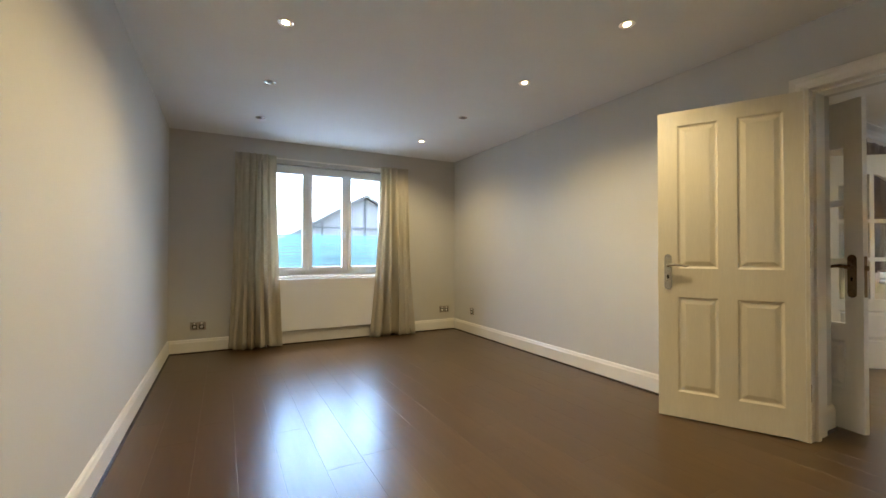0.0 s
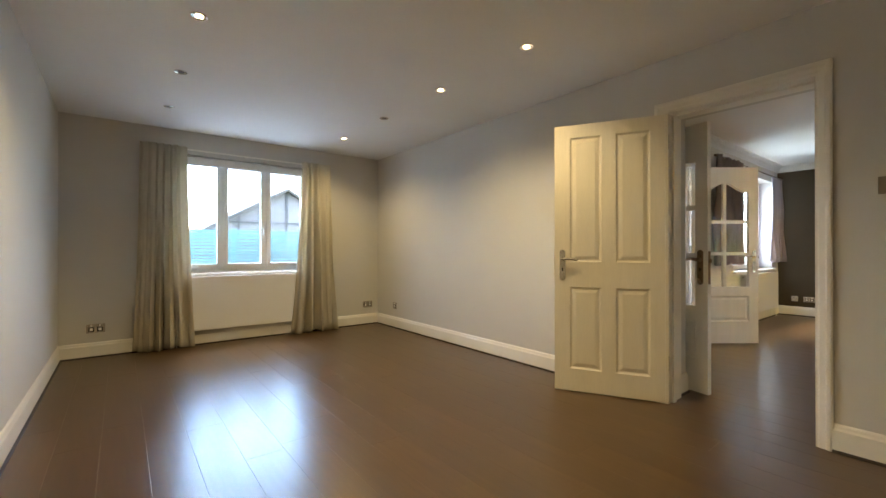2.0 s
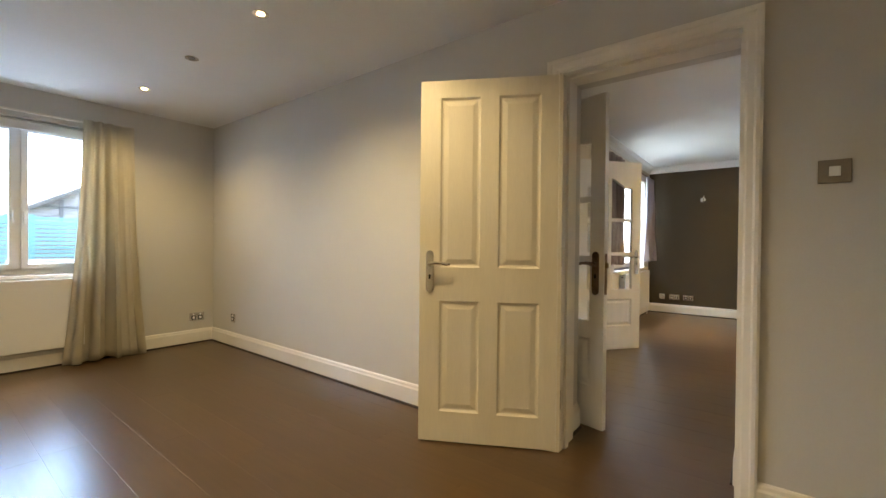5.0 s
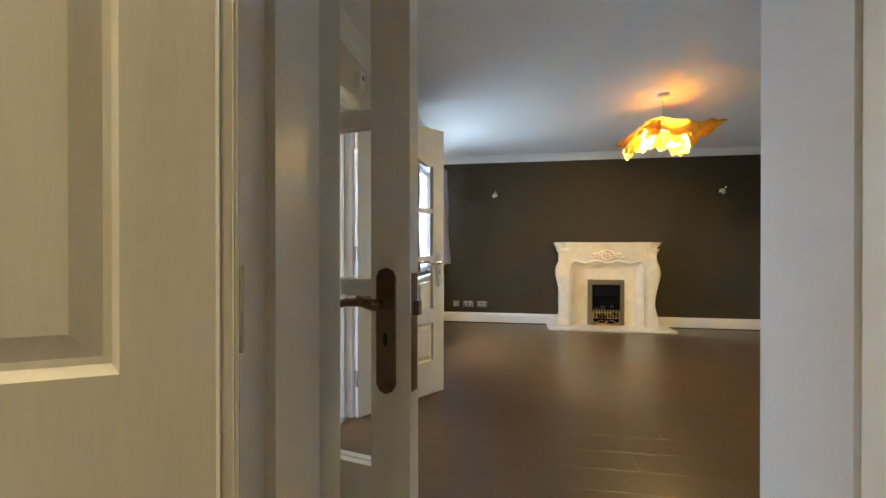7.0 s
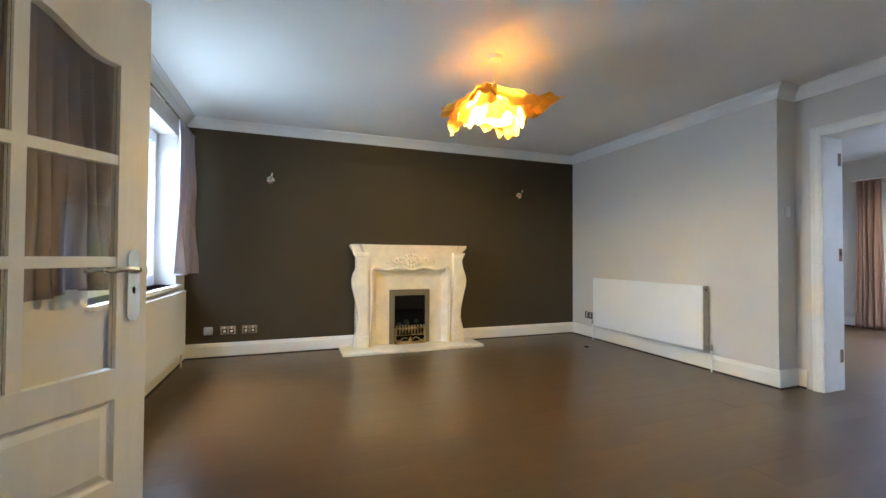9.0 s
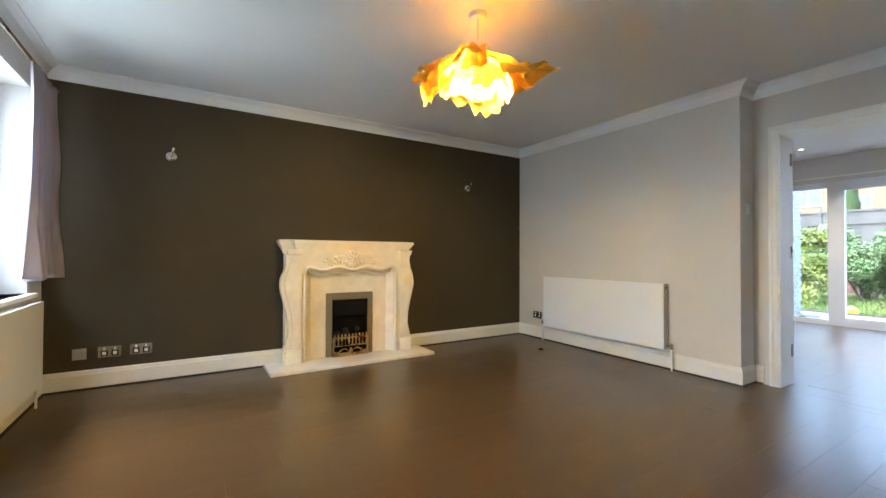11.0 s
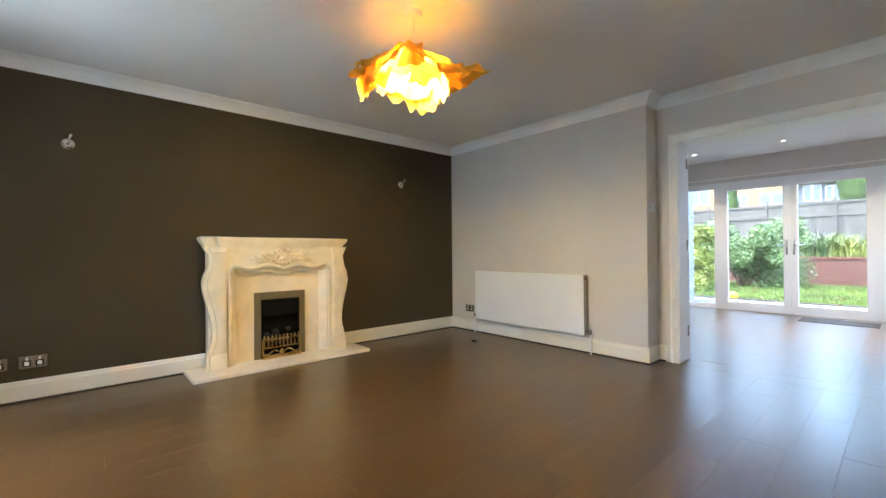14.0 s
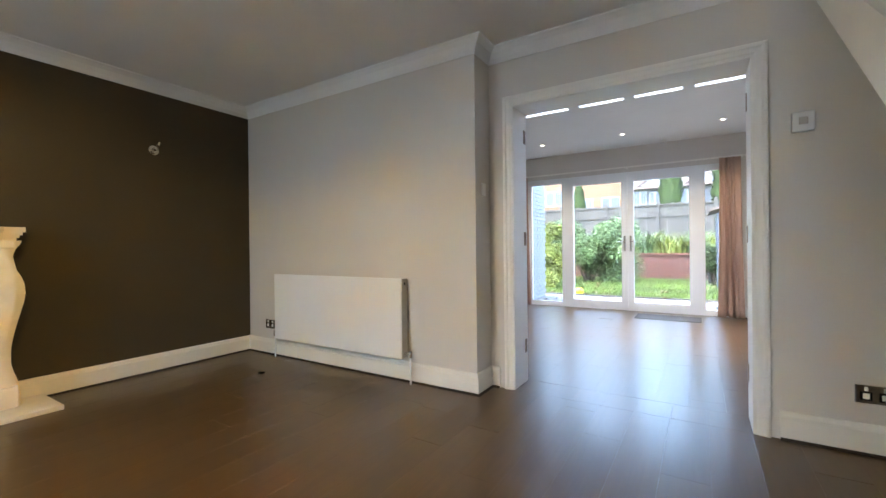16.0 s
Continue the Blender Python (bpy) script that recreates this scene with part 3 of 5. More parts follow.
for a, b, s, lf in ((4.534, 4.814, 0.03, 0), (4.893, 5.809, 0.085, 1), (5.813, 6.729, 0.085, 2), (6.808, 7.40, 0.03, 0)):
    z0, z1 = 0.045, PZ - 0.06
    e = 0.012 if lf else 0.0
    lv = part("door_leaf" if lf else "side_light", boxes((a, a + s, GY0 + 0.004, GY1 + e, z0, z1), (b - s, b, GY0 + 0.004, GY1 + e, z0, z1), (a + s, b - s, GY0 + 0.004, GY1 + e, z0, z0 + s), (a + s, b - s, GY0 + 0.004, GY1 + e, z1 - s, z1)), UPVC, gd)
    g = part("pane", boxes((a + s, b - s, GY0 + 0.03, GY0 + 0.036, z0 + s, z1 - s)), GREYGLASS, lv)
    g.visible_shadow = False
    if lf:
        hx = b - 0.042 if lf == 1 else a + 0.042
        bm = boxes((hx - 0.014, hx + 0.014, GY1 + e, GY1 + e + 0.008, 0.93, 1.17))
        t = -1 if lf == 1 else 1
        tube(bm, [(hx, GY1 + e, 1.08), (hx, GY1 + e + 0.045, 1.08), (hx + t * 0.05, GY1 + e + 0.05, 1.08), (hx + t * 0.11, GY1 + e + 0.048, 1.078)], 0.009, 8)
        part("handle", bm, CHROME, lv)
part("sill", boxes((PX0 - 0.02, PX1 + 0.02, GY1 - 0.01, CY0 + 0.0, 0.001, 0.012)), UPVC, gd)

# glazed front door at the end of the hall
fd = thing("front_door", "white front door with tall glazed lights", "door", kind="structure")
FY = HALLY + 0.06
part("outer_frame", boxes((3.50, 3.55, FY, FY + 0.07, 0, 2.10), (5.30, 5.35, FY, FY + 0.07, 0, 2.10), (3.55, 5.30, FY, FY + 0.07, 2.04, 2.10), (3.95, 4.0, FY, FY + 0.07, 0, 2.04), (4.85, 4.90, FY, FY + 0.07, 0, 2.04)), UPVC, fd)
leaf = part("door_leaf", boxes((4.0, 4.10, FY, FY + 0.05, 0, 2.04), (4.75, 4.85, FY, FY + 0.05, 0, 2.04), (4.10, 4.75, FY, FY + 0.05, 0, 0.3), (4.10, 4.75, FY, FY + 0.05, 1.92, 2.04)), UPVC, fd)
for a, b, z in ((3.55, 3.95, 0.0), (4.10, 4.75, 0.3), (4.90, 5.30, 0.0)):
    g = part("pane", boxes((a, b, FY + 0.02, FY + 0.026, z, 1.92 if z else 2.04)), GLASS, leaf if z else fd)
    g.visible_shadow = False
# Ceiling fitting and lamp added out of view to brighten the hall.
hc = thing("ceiling_light", "unseen round white ceiling light added to brighten the hall", "ceiling light", pose(4.5, 3.4, BZ))
part("base", lathe(bmesh.new(), [(0.13, 0.0), (0.13, -0.02), (0.12, -0.025)], 24), RADI, hc)
part("diffuser", lathe(bmesh.new(), [(0.12, -0.025), (0.125, -0.05), (0.10, -0.085), (0.05, -0.10)], 24), LITC, hc, smooth=True)
lamp("hall_light", "POINT", HALLPOWER, (1.0, 0.80, 0.58), pose(4.5, 3.4, BZ - 0.16), 0.06)


# ---- curtains ----
def curtain(name, label, mat, a, b, z0, z1, folds, depth, m, gather=0.0, splay=0.0, seed=1, rows=26):
    """A hung curtain along local x from a to b, folded in y, flaring at the hem."""
    rnd = random.Random(seed)
    cols = folds * 10
    ph = [rnd.uniform(0, 6.28) for _ in range(4)]
    bm = bmesh.new()
    grid = []
    for j in range(rows + 1):
        v = j / rows
        z = z1 + (z0 - z1) * v
        row = []
        for i in range(cols + 1):
            u = i / cols
            uu = u + 0.012 * math.sin(u * 19 + ph[0]) * v
            amp = depth * (0.55 + 0.6 * v) * (0.70 + 0.45 * math.sin(u * 7.3 + ph[1] + 0.8 * v))
            x = a + (b - a) * uu * (1 - gather * (1 - v)) + (b - a) * gather * 0.5 * (1 - v) + splay * v * v * (u - 0.5) + 0.012 * math.sin(u * folds * 12.6 + ph[2]) * v
            y = amp * math.sin(u * folds * math.tau + 1.3 * math.sin(v * 2.2 + ph[3] + u * 5)) + 0.030 * noise.noise((u * 6, v * 2.4, seed))
            dz = 0.02 * math.sin(u * 9 + ph[0]) * v if v > 0.97 else 0
            row.append(bm.verts.new((x, y, z + max(dz, 0))))
        grid.append(row)
    for r, s in zip(grid, grid[1:]):
        for i in range(cols):
            bm.faces.new((r[i], r[i + 1], s[i + 1], s[i]))
    ob = mesh_object(name, bm, mat, True)
    ob.matrix_world = m
    so = ob.modifiers.new("thickness", "SOLIDIFY")
    so.thickness = 0.003
    return tagged(ob, label, "curtain", "curtains")


curtain("curtain", "cream linen floor-length curtain drawn aside", LINEN, 0.26, 0.72, 0.012, 2.17, 6, 0.055, pose(0, 5.02, 0), 0.10, 0.08, 3)
curtain("curtain", "cream linen floor-length curtain pooling on the floor", LINEN, 1.92, 2.33, 0.012, 2.17, 5, 0.06, pose(0, 5.02, 0), 0.10, 0.20, 5)
cr = thing("curtain_rail", "slim white curtain rail over the window", "curtain rail")
part("rail", boxes((0.28, 2.33, 5.085, 5.10, 2.15, 2.165)), GLOSS, cr)
for x in (0.30, 1.3, 2.28):
    part("bracket", boxes((x, x + 0.02, 5.10, AY1, 2.152, 2.163)), GLOSS, cr)
curtain("curtain", "grey mauve satin curtain hung from a dark pole", MAUVE, 7.88, 8.46, 0.87, 2.17, 5, 0.035, pose(0, 1.68, 0), 0.05, 0.05, 8)
curtain("curtain", "brown curtain hung from a dark pole", BROWNCLOTH, 5.70, 6.62, 0.87, 2.205, 9, 0.04, pose(0, 1.68, 0), 0.03, 0.05, 9)
cp = thing("curtain_pole", "dark metal curtain pole with ball finials", "curtain pole")
part("pole", tube(bmesh.new(), [(5.72, 1.69, 2.185), (8.48, 1.69, 2.185)], 0.010, 12), BRONZE, cp)
for x, s in ((5.72, -1), (8.48, 1)):
    part("finial", tube(bmesh.new(), [(x, 1.69, 2.185), (x + s * 0.01, 1.69, 2.185), (x + s * 0.03, 1.69, 2.185), (x + s * 0.045, 1.69, 2.185)], [0.011, 0.016, 0.016, 0.006], 12), BRONZE, cp, smooth=True)
    part("bracket", boxes((x - s * 0.42 * (s < 0) - s * 0.06 - 0.008, x - s * 0.42 * (s < 0) - s * 0.06 + 0.008, 1.70, BY1, 2.177, 2.193)), BRONZE, cp)
curtain("curtain", "dusky pink floor-length curtain beside garden doors", TERRA, 4.36, 4.63, 0.012, 2.21, 4, 0.05, pose(0, -7.21, 0), 0.1, 0.04, 11)
curtain("curtain", "dusky pink floor-length curtain beside garden doors", TERRA, 7.36, 7.68, 0.012, 2.21, 5, 0.05, pose(0, -7.21, 0), 0.1, 0.04, 12)
cr2 = thing("curtain_rail", "slim white curtain rail over garden doors", "curtain rail")
part("rail", boxes((4.24, 7.72, -7.225, -7.20, 2.21, 2.23)), GLOSS, cr2)
for x in (4.35, 5.8, 7.6):
    part("bracket", boxes((x, x + 0.02, CY0, -7.225, 2.213, 2.227)), GLOSS, cr2)


# ---- radiators ----
def radiator(label, length, z0, z1, m, valve=True):
    """A double panel radiator with flat front, side covers, top grille and valves. Local: front faces -y, back at y=0.08."""
    r = thing("radiator", label, "radiator", m)
    part("front_panel", boxes((0, length, -0.012, 0.0, z0, z1), bevel=0.004), RADI, r)
    part("back_panel", boxes((0.01, length - 0.01, 0.055, 0.065, z0 + 0.01, z1 - 0.01)), RADI, r)
    for x in (0.0, length - 0.008):
        c = part("side_cover", boxes((x, x + 0.008, 0.0, 0.062, z0 + 0.006, z1 - 0.004)), RADSIDE, r)
        part("cover_hole", boxes((x - 0.001, x + 0.009, 0.024, 0.04, z1 - 0.05, z1 - 0.03)), BLACK, c)
    bm = bmesh.new()
    n = int(length / 0.03)
    for i in range(n):
        x = 0.012 + (length - 0.024) * i / n
        box(bm, x, x + 0.012, 0.002, 0.053, z1 - 0.012, z1 - 0.006)
    part("grille", bm, RADI, r)
    bm = bmesh.new()
    for i in range(int(length / 0.05)):
        x = 0.02 + i * 0.05
        box(bm, x, x + 0.03, 0.006, 0.05, z0 + 0.03, z1 - 0.02)
    part("convector_fins", bm, RADSIDE, r)
    for x in (0.08, length - 0.10):
        part("wall_bracket", boxes((x, x + 0.03, 0.065, 0.085, z0 + 0.08, z1 - 0.08)), RADI, r)
    for x, s in ((-0.03, -1), (length + 0.03, 1)):
        bm = tube(bmesh.new(), [(x - s * 0.03, 0.03, z0 + 0.035), (x + s * 0.015, 0.03, z0 + 0.035)], 0.012, 10)
        tube(bm, [(x + s * 0.02, 0.03, z0 + 0.01), (x + s * 0.02, 0.03, z0 + 0.06)], [0.016, 0.014], 10)
        part("valve", bm, CHROME, r)
        part("pipe", tube(bmesh.new(), [(x + s * 0.02, 0.03, 0.0), (x + s * 0.02, 0.03, z0 + 0.015)], 0.0075, 10), RADI, r)
    return r


radiator("white panel radiator under the window", 1.30, 0.17, 0.765, pose(0.66, 5.065, 0))
radiator("white double panel radiator on the side wall", 1.48, 0.188, 0.785, pose(8.205, -2.785, 0, 0, 0, 180))
radiator("white panel radiator under the window", 1.50, 0.16, 0.72, pose(6.85, 1.715, 0))


# ---- electrical ----
def plate(name, label, m, width, mat, rockers=2, outlets=0, centre=PLASTIC):
    """A wall plate in the local xz plane, facing -y."""
    p = thing(name, label, "switch" if not outlets else "socket", m, "wall plates")
    part("face_plate", boxes((-width / 2, width / 2, -0.009, 0, -0.043, 0.043), bevel=0.002), mat, p)
    if outlets:
        for i in range(outlets):
            cx = (i - (outlets - 1) / 2) * 0.066
            o = part("outlet", boxes((cx - 0.021, cx + 0.021, -0.0115, -0.009, -0.030, 0.012)), BLACK, p)
            part("outlet_insert", boxes((cx - 0.012, cx + 0.012, -0.0125, -0.0115, -0.022, 0.004)), centre, o)
            part("rocker", boxes((cx - 0.006, cx + 0.006, -0.014, -0.009, 0.016, 0.034)), centre, p)
    else:
        for i in range(rockers):
            cx = (i - (rockers - 1) / 2) * 0.03
            part("rocker", boxes((cx - 0.016, cx + 0.016, -0.014, -0.009, -0.018, 0.018), bevel=0.002), centre, p)
    return p


plate("double_socket", "brushed chrome double socket low on the wall", pose(-0.06, AY1, 0.285), 0.146, CHROME, outlets=2)
plate("double_socket", "brushed chrome double socket low on the wall", pose(2.92, AY1, 0.285), 0.146, CHROME, outlets=2)
plate("single_socket", "brushed chrome single socket low on the wall", pose(AX1, 4.67, 0.30, 0, 0, -90), 0.086, CHROME, outlets=1)
plate("light_switch", "dark satin nickel light switch with white rocker", pose(AX1, 0.060, 1.375, 0, 0, -90), 0.092, NICKEL, rockers=1)
part("back_box", boxes((-0.043, 0.043, 0.0, 0.002, -0.04, 0.04)), PLASTIC, bpy.data.objects["light_switch"])
plate("blank_plate", "brushed chrome blank plate on the dark wall", pose(BX1, 1.58, 0.272, 0, 0, -90), 0.086, CHROME, rockers=1, centre=CHROME)
plate("double_socket", "brushed chrome double socket on the dark wall", pose(BX1, 1.40, 0.272, 0, 0, -90), 0.146, CHROME, outlets=2)
plate("double_socket", "brushed chrome double socket on the dark wall", pose(BX1, 1.20, 0.272, 0, 0, -90), 0.146, CHROME, outlets=2)
plate("double_socket", "chrome double socket with black insert beside a radiator", pose(8.39, BY0, 0.288, 0, 0, 180), 0.146, CHROME, outlets=2)
plate("double_socket", "chrome double socket with black insert under the stairs", pose(4.15, JY, 0.29, 0, 0, 180), 0.146, CHROME, outlets=2)
plate("light_switch", "small white light switch in the recess", pose(JX, -2.985, 1.42, 0, 0, -90), 0.06, PLASTIC, rockers=1)
th = thing("thermostat", "white wall thermostat with a small square display", "thermostat", pose(4.405, JY, 1.625, 0, 0, 180))
part("case", boxes((-0.045, 0.045, -0.028, 0, -0.05, 0.05), bevel=0.005), PLASTIC, th)
part("display", boxes((-0.018, 0.018, -0.031, -0.028, -0.016, 0.02), bevel=0.001), RADSIDE, th)
al = thing("alarm_sensor", "white alarm sensor box over the hall doors", "sensor", pose(5.28, BY1, 2.20))
part("case", boxes((-0.035, 0.035, -0.045, 0, -0.055, 0.055), bevel=0.006), PLASTIC, al)
part("lens", boxes((-0.016, 0.016, -0.048, -0.0455, 0.005, 0.03)), BLACK, al)


def wall_stub(y, z):
    w = thing("wall_light_bracket", "bare chrome wall light bracket on the dark wall", "wall light", pose(BX1, y, z, 0, 0, -90) @ Matrix.Scale(1.8, 4), "bare wall light brackets")
    bm = lathe(bmesh.new(), [(0.022, 0), (0.022, 0.006), (0.012, 0.012)], 16)
    bmesh.ops.rotate(bm, verts=bm.verts, matrix=Matrix.Rotation(radians(90), 3, "X"))
    part("rose", bm, CHROME, w)
    part("stem", tube(bmesh.new(), [(0, -0.01, 0), (0, -0.03, 0.004), (0.006, -0.035, 0.02), (0.01, -0.036, 0.035)], 0.006, 8), CHROME, w)


wall_stub(1.015, 1.85)
wall_stub(-2.01, 1.85)


# ---- downlights ----
def downlight(x, y, z, lit, mat=None):
    d = thing("downlight", ("lit recessed downlight in a white ceiling" if lit else "unlit recessed chrome downlight in a white ceiling"), "downlight", pose(x, y, z), "ceiling downlights")
    bm = bmesh.new()
    lathe(bm, [(0.043, 0.0), (0.043, -0.004), (0.036, -0.006), (0.022, -0.003), (0.022, -0.001)], 24)
    part("bezel", bm, CHROME, d)
    part("lamp_face", lathe(bmesh.new(), [(0.020, -0.0035), (0.020, -0.005), (0.015, -0.007)], 20), (mat or LIT) if lit else UNLIT, d)
    return d


WARM = (1.0, 0.77, 0.40)
for x, ys, on in ((0.48, (-0.30, 0.63, 1.56, 2.49, 3.41, 4.34), (0, 2, 3)), (2.20, (-0.30, 0.63, 1.59, 2.50, 3.42, 4.36), (2, 3, 5))):
    for i, y in enumerate(ys):
        downlight(x, y, AZ, i in on)
        if i in on:
            lamp("downlight_beam", "SPOT", SPOT, WARM, look((x, y, AZ - 0.02), (x, y, 0)), 0.03, 146)
for x, y in ((6.88, -6.52), (5.75, -6.53), (4.60, -6.50)):
    downlight(x, y, CZ, True, LITC)
    lamp("downlight_beam", "SPOT", SPOT * 1.6, (1.0, 0.86, 0.66), look((x, y, CZ - 0.02), (x, y, 0)), 0.03, 120)

# ---- pendant ----
pl = thing("pendant_lamp", "lit pendant lamp with a crumpled cream paper shade", "pendant lamp", pose(6.50, -0.51, BZ))
part("ceiling_rose", lathe(bmesh.new(), [(0.052, 0.0), (0.052, -0.012), (0.044, -0.026), (0.012, -0.032)], 24), RADI, pl, smooth=False)
part("flex", tube(bmesh.new(), [(0, 0, -0.03), (0.002, 0, -0.15), (0, 0, -0.27)], 0.004, 8), PLASTIC, pl)
part("lamp_holder", lathe(bmesh.new(), [(0.012, -0.24), (0.02, -0.25), (0.02, -0.31), (0.017, -0.315)], 16), PLASTIC, pl)
part("bulb", lathe(bmesh.new(), [(0.012, -0.315), (0.02, -0.335), (0.031, -0.365), (0.033, -0.385), (0.026, -0.41), (0.008, -0.42)], 16), BULB, pl, smooth=True)


def crumpled(r0, r1, z0, drop, phase, waves, seed, a0=0.0, a1=math.tau, lift=0.0, wing=0.0, way=-2.05, rag_size=0.3, bell=1.5, gap=0.0, gap_way=2.65):
    """A torn sheet of paper hung round the bulb, creased and ragged at the hem; a wing lifts toward the angle way."""
    bm = bmesh.new()
    na, nr = 130, 16
    rows = []
    for i in range(na + 1):
        a = a0 + (a1 - a0) * i / na
        fold = 0.5 + 0.5 * math.sin(a * waves + phase + 1.3 * math.sin(a * 2 + seed))
        rag = noise.noise((math.cos(a) * 2.3 + seed, math.sin(a) * 2.3, 0.0)) + 0.5 * noise.noise((math.cos(a) * 6 + seed, math.sin(a) * 6, 3.0))
        da = math.remainder(a - way, math.tau)
        tip, up = math.exp(-(da / 0.20) ** 2), math.exp(-(da / 0.6) ** 2)
        part_way = 1 - gap * math.exp(-(math.remainder(a - gap_way, math.tau) / 0.55) ** 2)
        row = []
        for j in range(nr + 1):
            v = j / nr * part_way
            r = r0 + (r1 - r0) * (v ** 0.8) * (0.84 + 0.16 * fold + 0.20 * rag + wing * tip * v)
            z = z0 - drop * (v ** bell) * (0.72 + 0.42 * (1 - fold) + rag_size * rag) + lift * up * v * v
            p = Vector((r * math.cos(a) * 9, r * math.sin(a) * 9, seed + z * 6))
            k = (abs(noise.noise(p)) - 0.25) * 0.075 * v + noise.noise(p * 2.7) * 0.018 * v
            row.append(bm.verts.new(((r + k) * math.cos(a), (r + k) * math.sin(a), z + k)))
        rows.append(row)
    for r, s in zip(rows, rows[1:]):
        for j in range(nr):
            bm.faces.new((r[j], r[j + 1], s[j + 1], s[j]))
    return bm


def scroll(radius, grow, z0, z1, a0, a1, seed, flare=0.05):
    """A curled strip of torn paper standing round the bulb, its hem cut ragged and turned outward."""
    bm = bmesh.new()
    na, nr = 90, 12
    rows = []
    for i in range(na + 1):
        u = i / na
        a = a0 + (a1 - a0) * u
        pleat = 0.020 * math.sin(a * 4.0 + seed + 1.5 * math.sin(a * 2.3)) + 0.026 * noise.noise((a * 2.1, seed, 0.0))
        tooth = 0.075 * abs(noise.noise((a * 3.1, seed, 4.0))) + 0.05 * noise.noise((a * 1.4, seed, 9.0))
        row = []
        for j in range(nr + 1):
            v = j / nr
            z = z0 + (z1 + tooth - z0) * v
            p = Vector((math.cos(a) * 2.2, math.sin(a) * 2.2, seed + z * 9))
            r = radius + grow * u + pleat * (0.4 + v) + flare * v * v + 0.022 * noise.noise(p) + 0.010 * noise.noise(p * 3.1)
            row.append(bm.verts.new((r * math.cos(a), r * math.sin(a), z + 0.012 * noise.noise(p * 1.7))))
        rows.append(row)
    for r, s in zip(rows, rows[1:]):
        for j in range(nr):
            bm.faces.new((r[j], r[j + 1], s[j + 1], s[j]))
    return bm


part("shade", crumpled(0.006, 0.35, -0.195, 0.25, 0.4, 3, 2.0, lift=0.12, wing=0.55, way=-2.15, rag_size=0.3, bell=1.15, gap=0.32), TOPPAPER, pl, smooth=True)
part("shade", crumpled(0.03, 0.36, -0.205, 0.27, 1.7, 3, 5.0, 0.7, 2.0, rag_size=0.3, bell=1.1), TOPPAPER, pl, smooth=True)
part("shade", scroll(0.16, 0.03, -0.28, -0.42, 3.9, 6.6, 3.0, 0.03), PAPER, pl, smooth=True)
part("shade", scroll(0.12, 0.07, -0.26, -0.42, 1.9, 2.75, 8.0, 0.04), PAPER, pl, smooth=True)
part("shade", scroll(0.10, 0.05, -0.34, -0.485, 2.3, 3.9, 12.0, 0.05), PAPER, pl, smooth=True)
part("shade", scroll(0.13, 0.03, -0.36, -0.475, 0.6, 1.7, 15.0), PAPER, pl, smooth=True)
part("shade", scroll(0.19, 0.03, -0.33, -0.485, 4.1, 5.5, 19.0, 0.03), PAPER, pl, smooth=True)
lamp("pendant_bulb", "POINT", PENDANT, (1.0, 0.72, 0.27), pose(6.50, -0.51, BZ - 0.405), 0.06)


# ---- fireplace ----
fp = thing("fireplace", "cream marble fireplace surround with carved frieze", "fireplace", pose(8.73, -0.51, 0) @ Matrix.Scale(0.987, 4))
# local: x negative into the room, y along the wall
part("hearth", boxes((-0.42, 0, -0.81, 0.81, 0.0, 0.03), bevel=0.004), HEARTHSTONE, fp, "pale marble hearth slab")
shelf = bmesh.new()
for z0, z1, o in ((1.155, 1.187, 0.0), (1.135, 1.155, -0.012), (1.118, 1.135, -0.024), (1.098, 1.118, -0.036)):
    ins = -o
    outline = [(0.0, -0.70 + ins), (-0.15 + ins, -0.70 + ins), (-0.15 + ins, -0.60 + ins), (-0.19 + ins, -0.57 + ins * 0.5), (-0.205 + ins, -0.30), (-0.215 + ins, 0.0), (-0.205 + ins, 0.30), (-0.19 + ins, 0.57 - ins * 0.5), (-0.15 + ins, 0.60 - ins), (-0.15 + ins, 0.70 - ins), (0.0, 0.70 - ins)]
    prism(shelf, outline, "z", z0, z1)
part("mantel_shelf", shelf, MARBLE, fp)


def hem(y):
    u = y / 0.44
    return 0.905 - 0.016 * math.cos(u * 3 * math.pi) - 26 * max(0.0, abs(y) - 0.44) ** 2


n = 40
ys = [-0.50 + 1.0 * i / n for i in range(n + 1)]
frz = prism(bmesh.new(), [(y, min(hem(y), 0.95)) for y in ys] + [(0.50, 1.098), (-0.50, 1.098)], "x", -0.166, -0.001)
part("frieze", frz, MARBLE, fp)
run = [(-0.163, -0.478, 0.03), (-0.163, -0.478, 0.16), (-0.168, -0.478, 0.19), (-0.168, -0.478, 0.80), (-0.168, -0.474, 0.86), (-0.168, -0.46, 0.905)]
run += [(-0.168, y, hem(y) + 0.008) for y in [-0.435 + 0.87 * i / 36 for i in range(37)]]
run += [(x, -y, z) for x, y, z in run[5::-1]]
part("roll_moulding", tube(bmesh.new(), run, 0.016, 10), MARBLE, fp, smooth=True)
part("back_panel", prism(bmesh.new(), [(-0.47, 0.03), (-0.235, 0.03), (-0.235, 0.665), (0.235, 0.665), (0.235, 0.03), (0.47, 0.03), (0.47, 1.0), (-0.47, 1.0)], "x", -0.075, 0.0), MARBLE, fp)
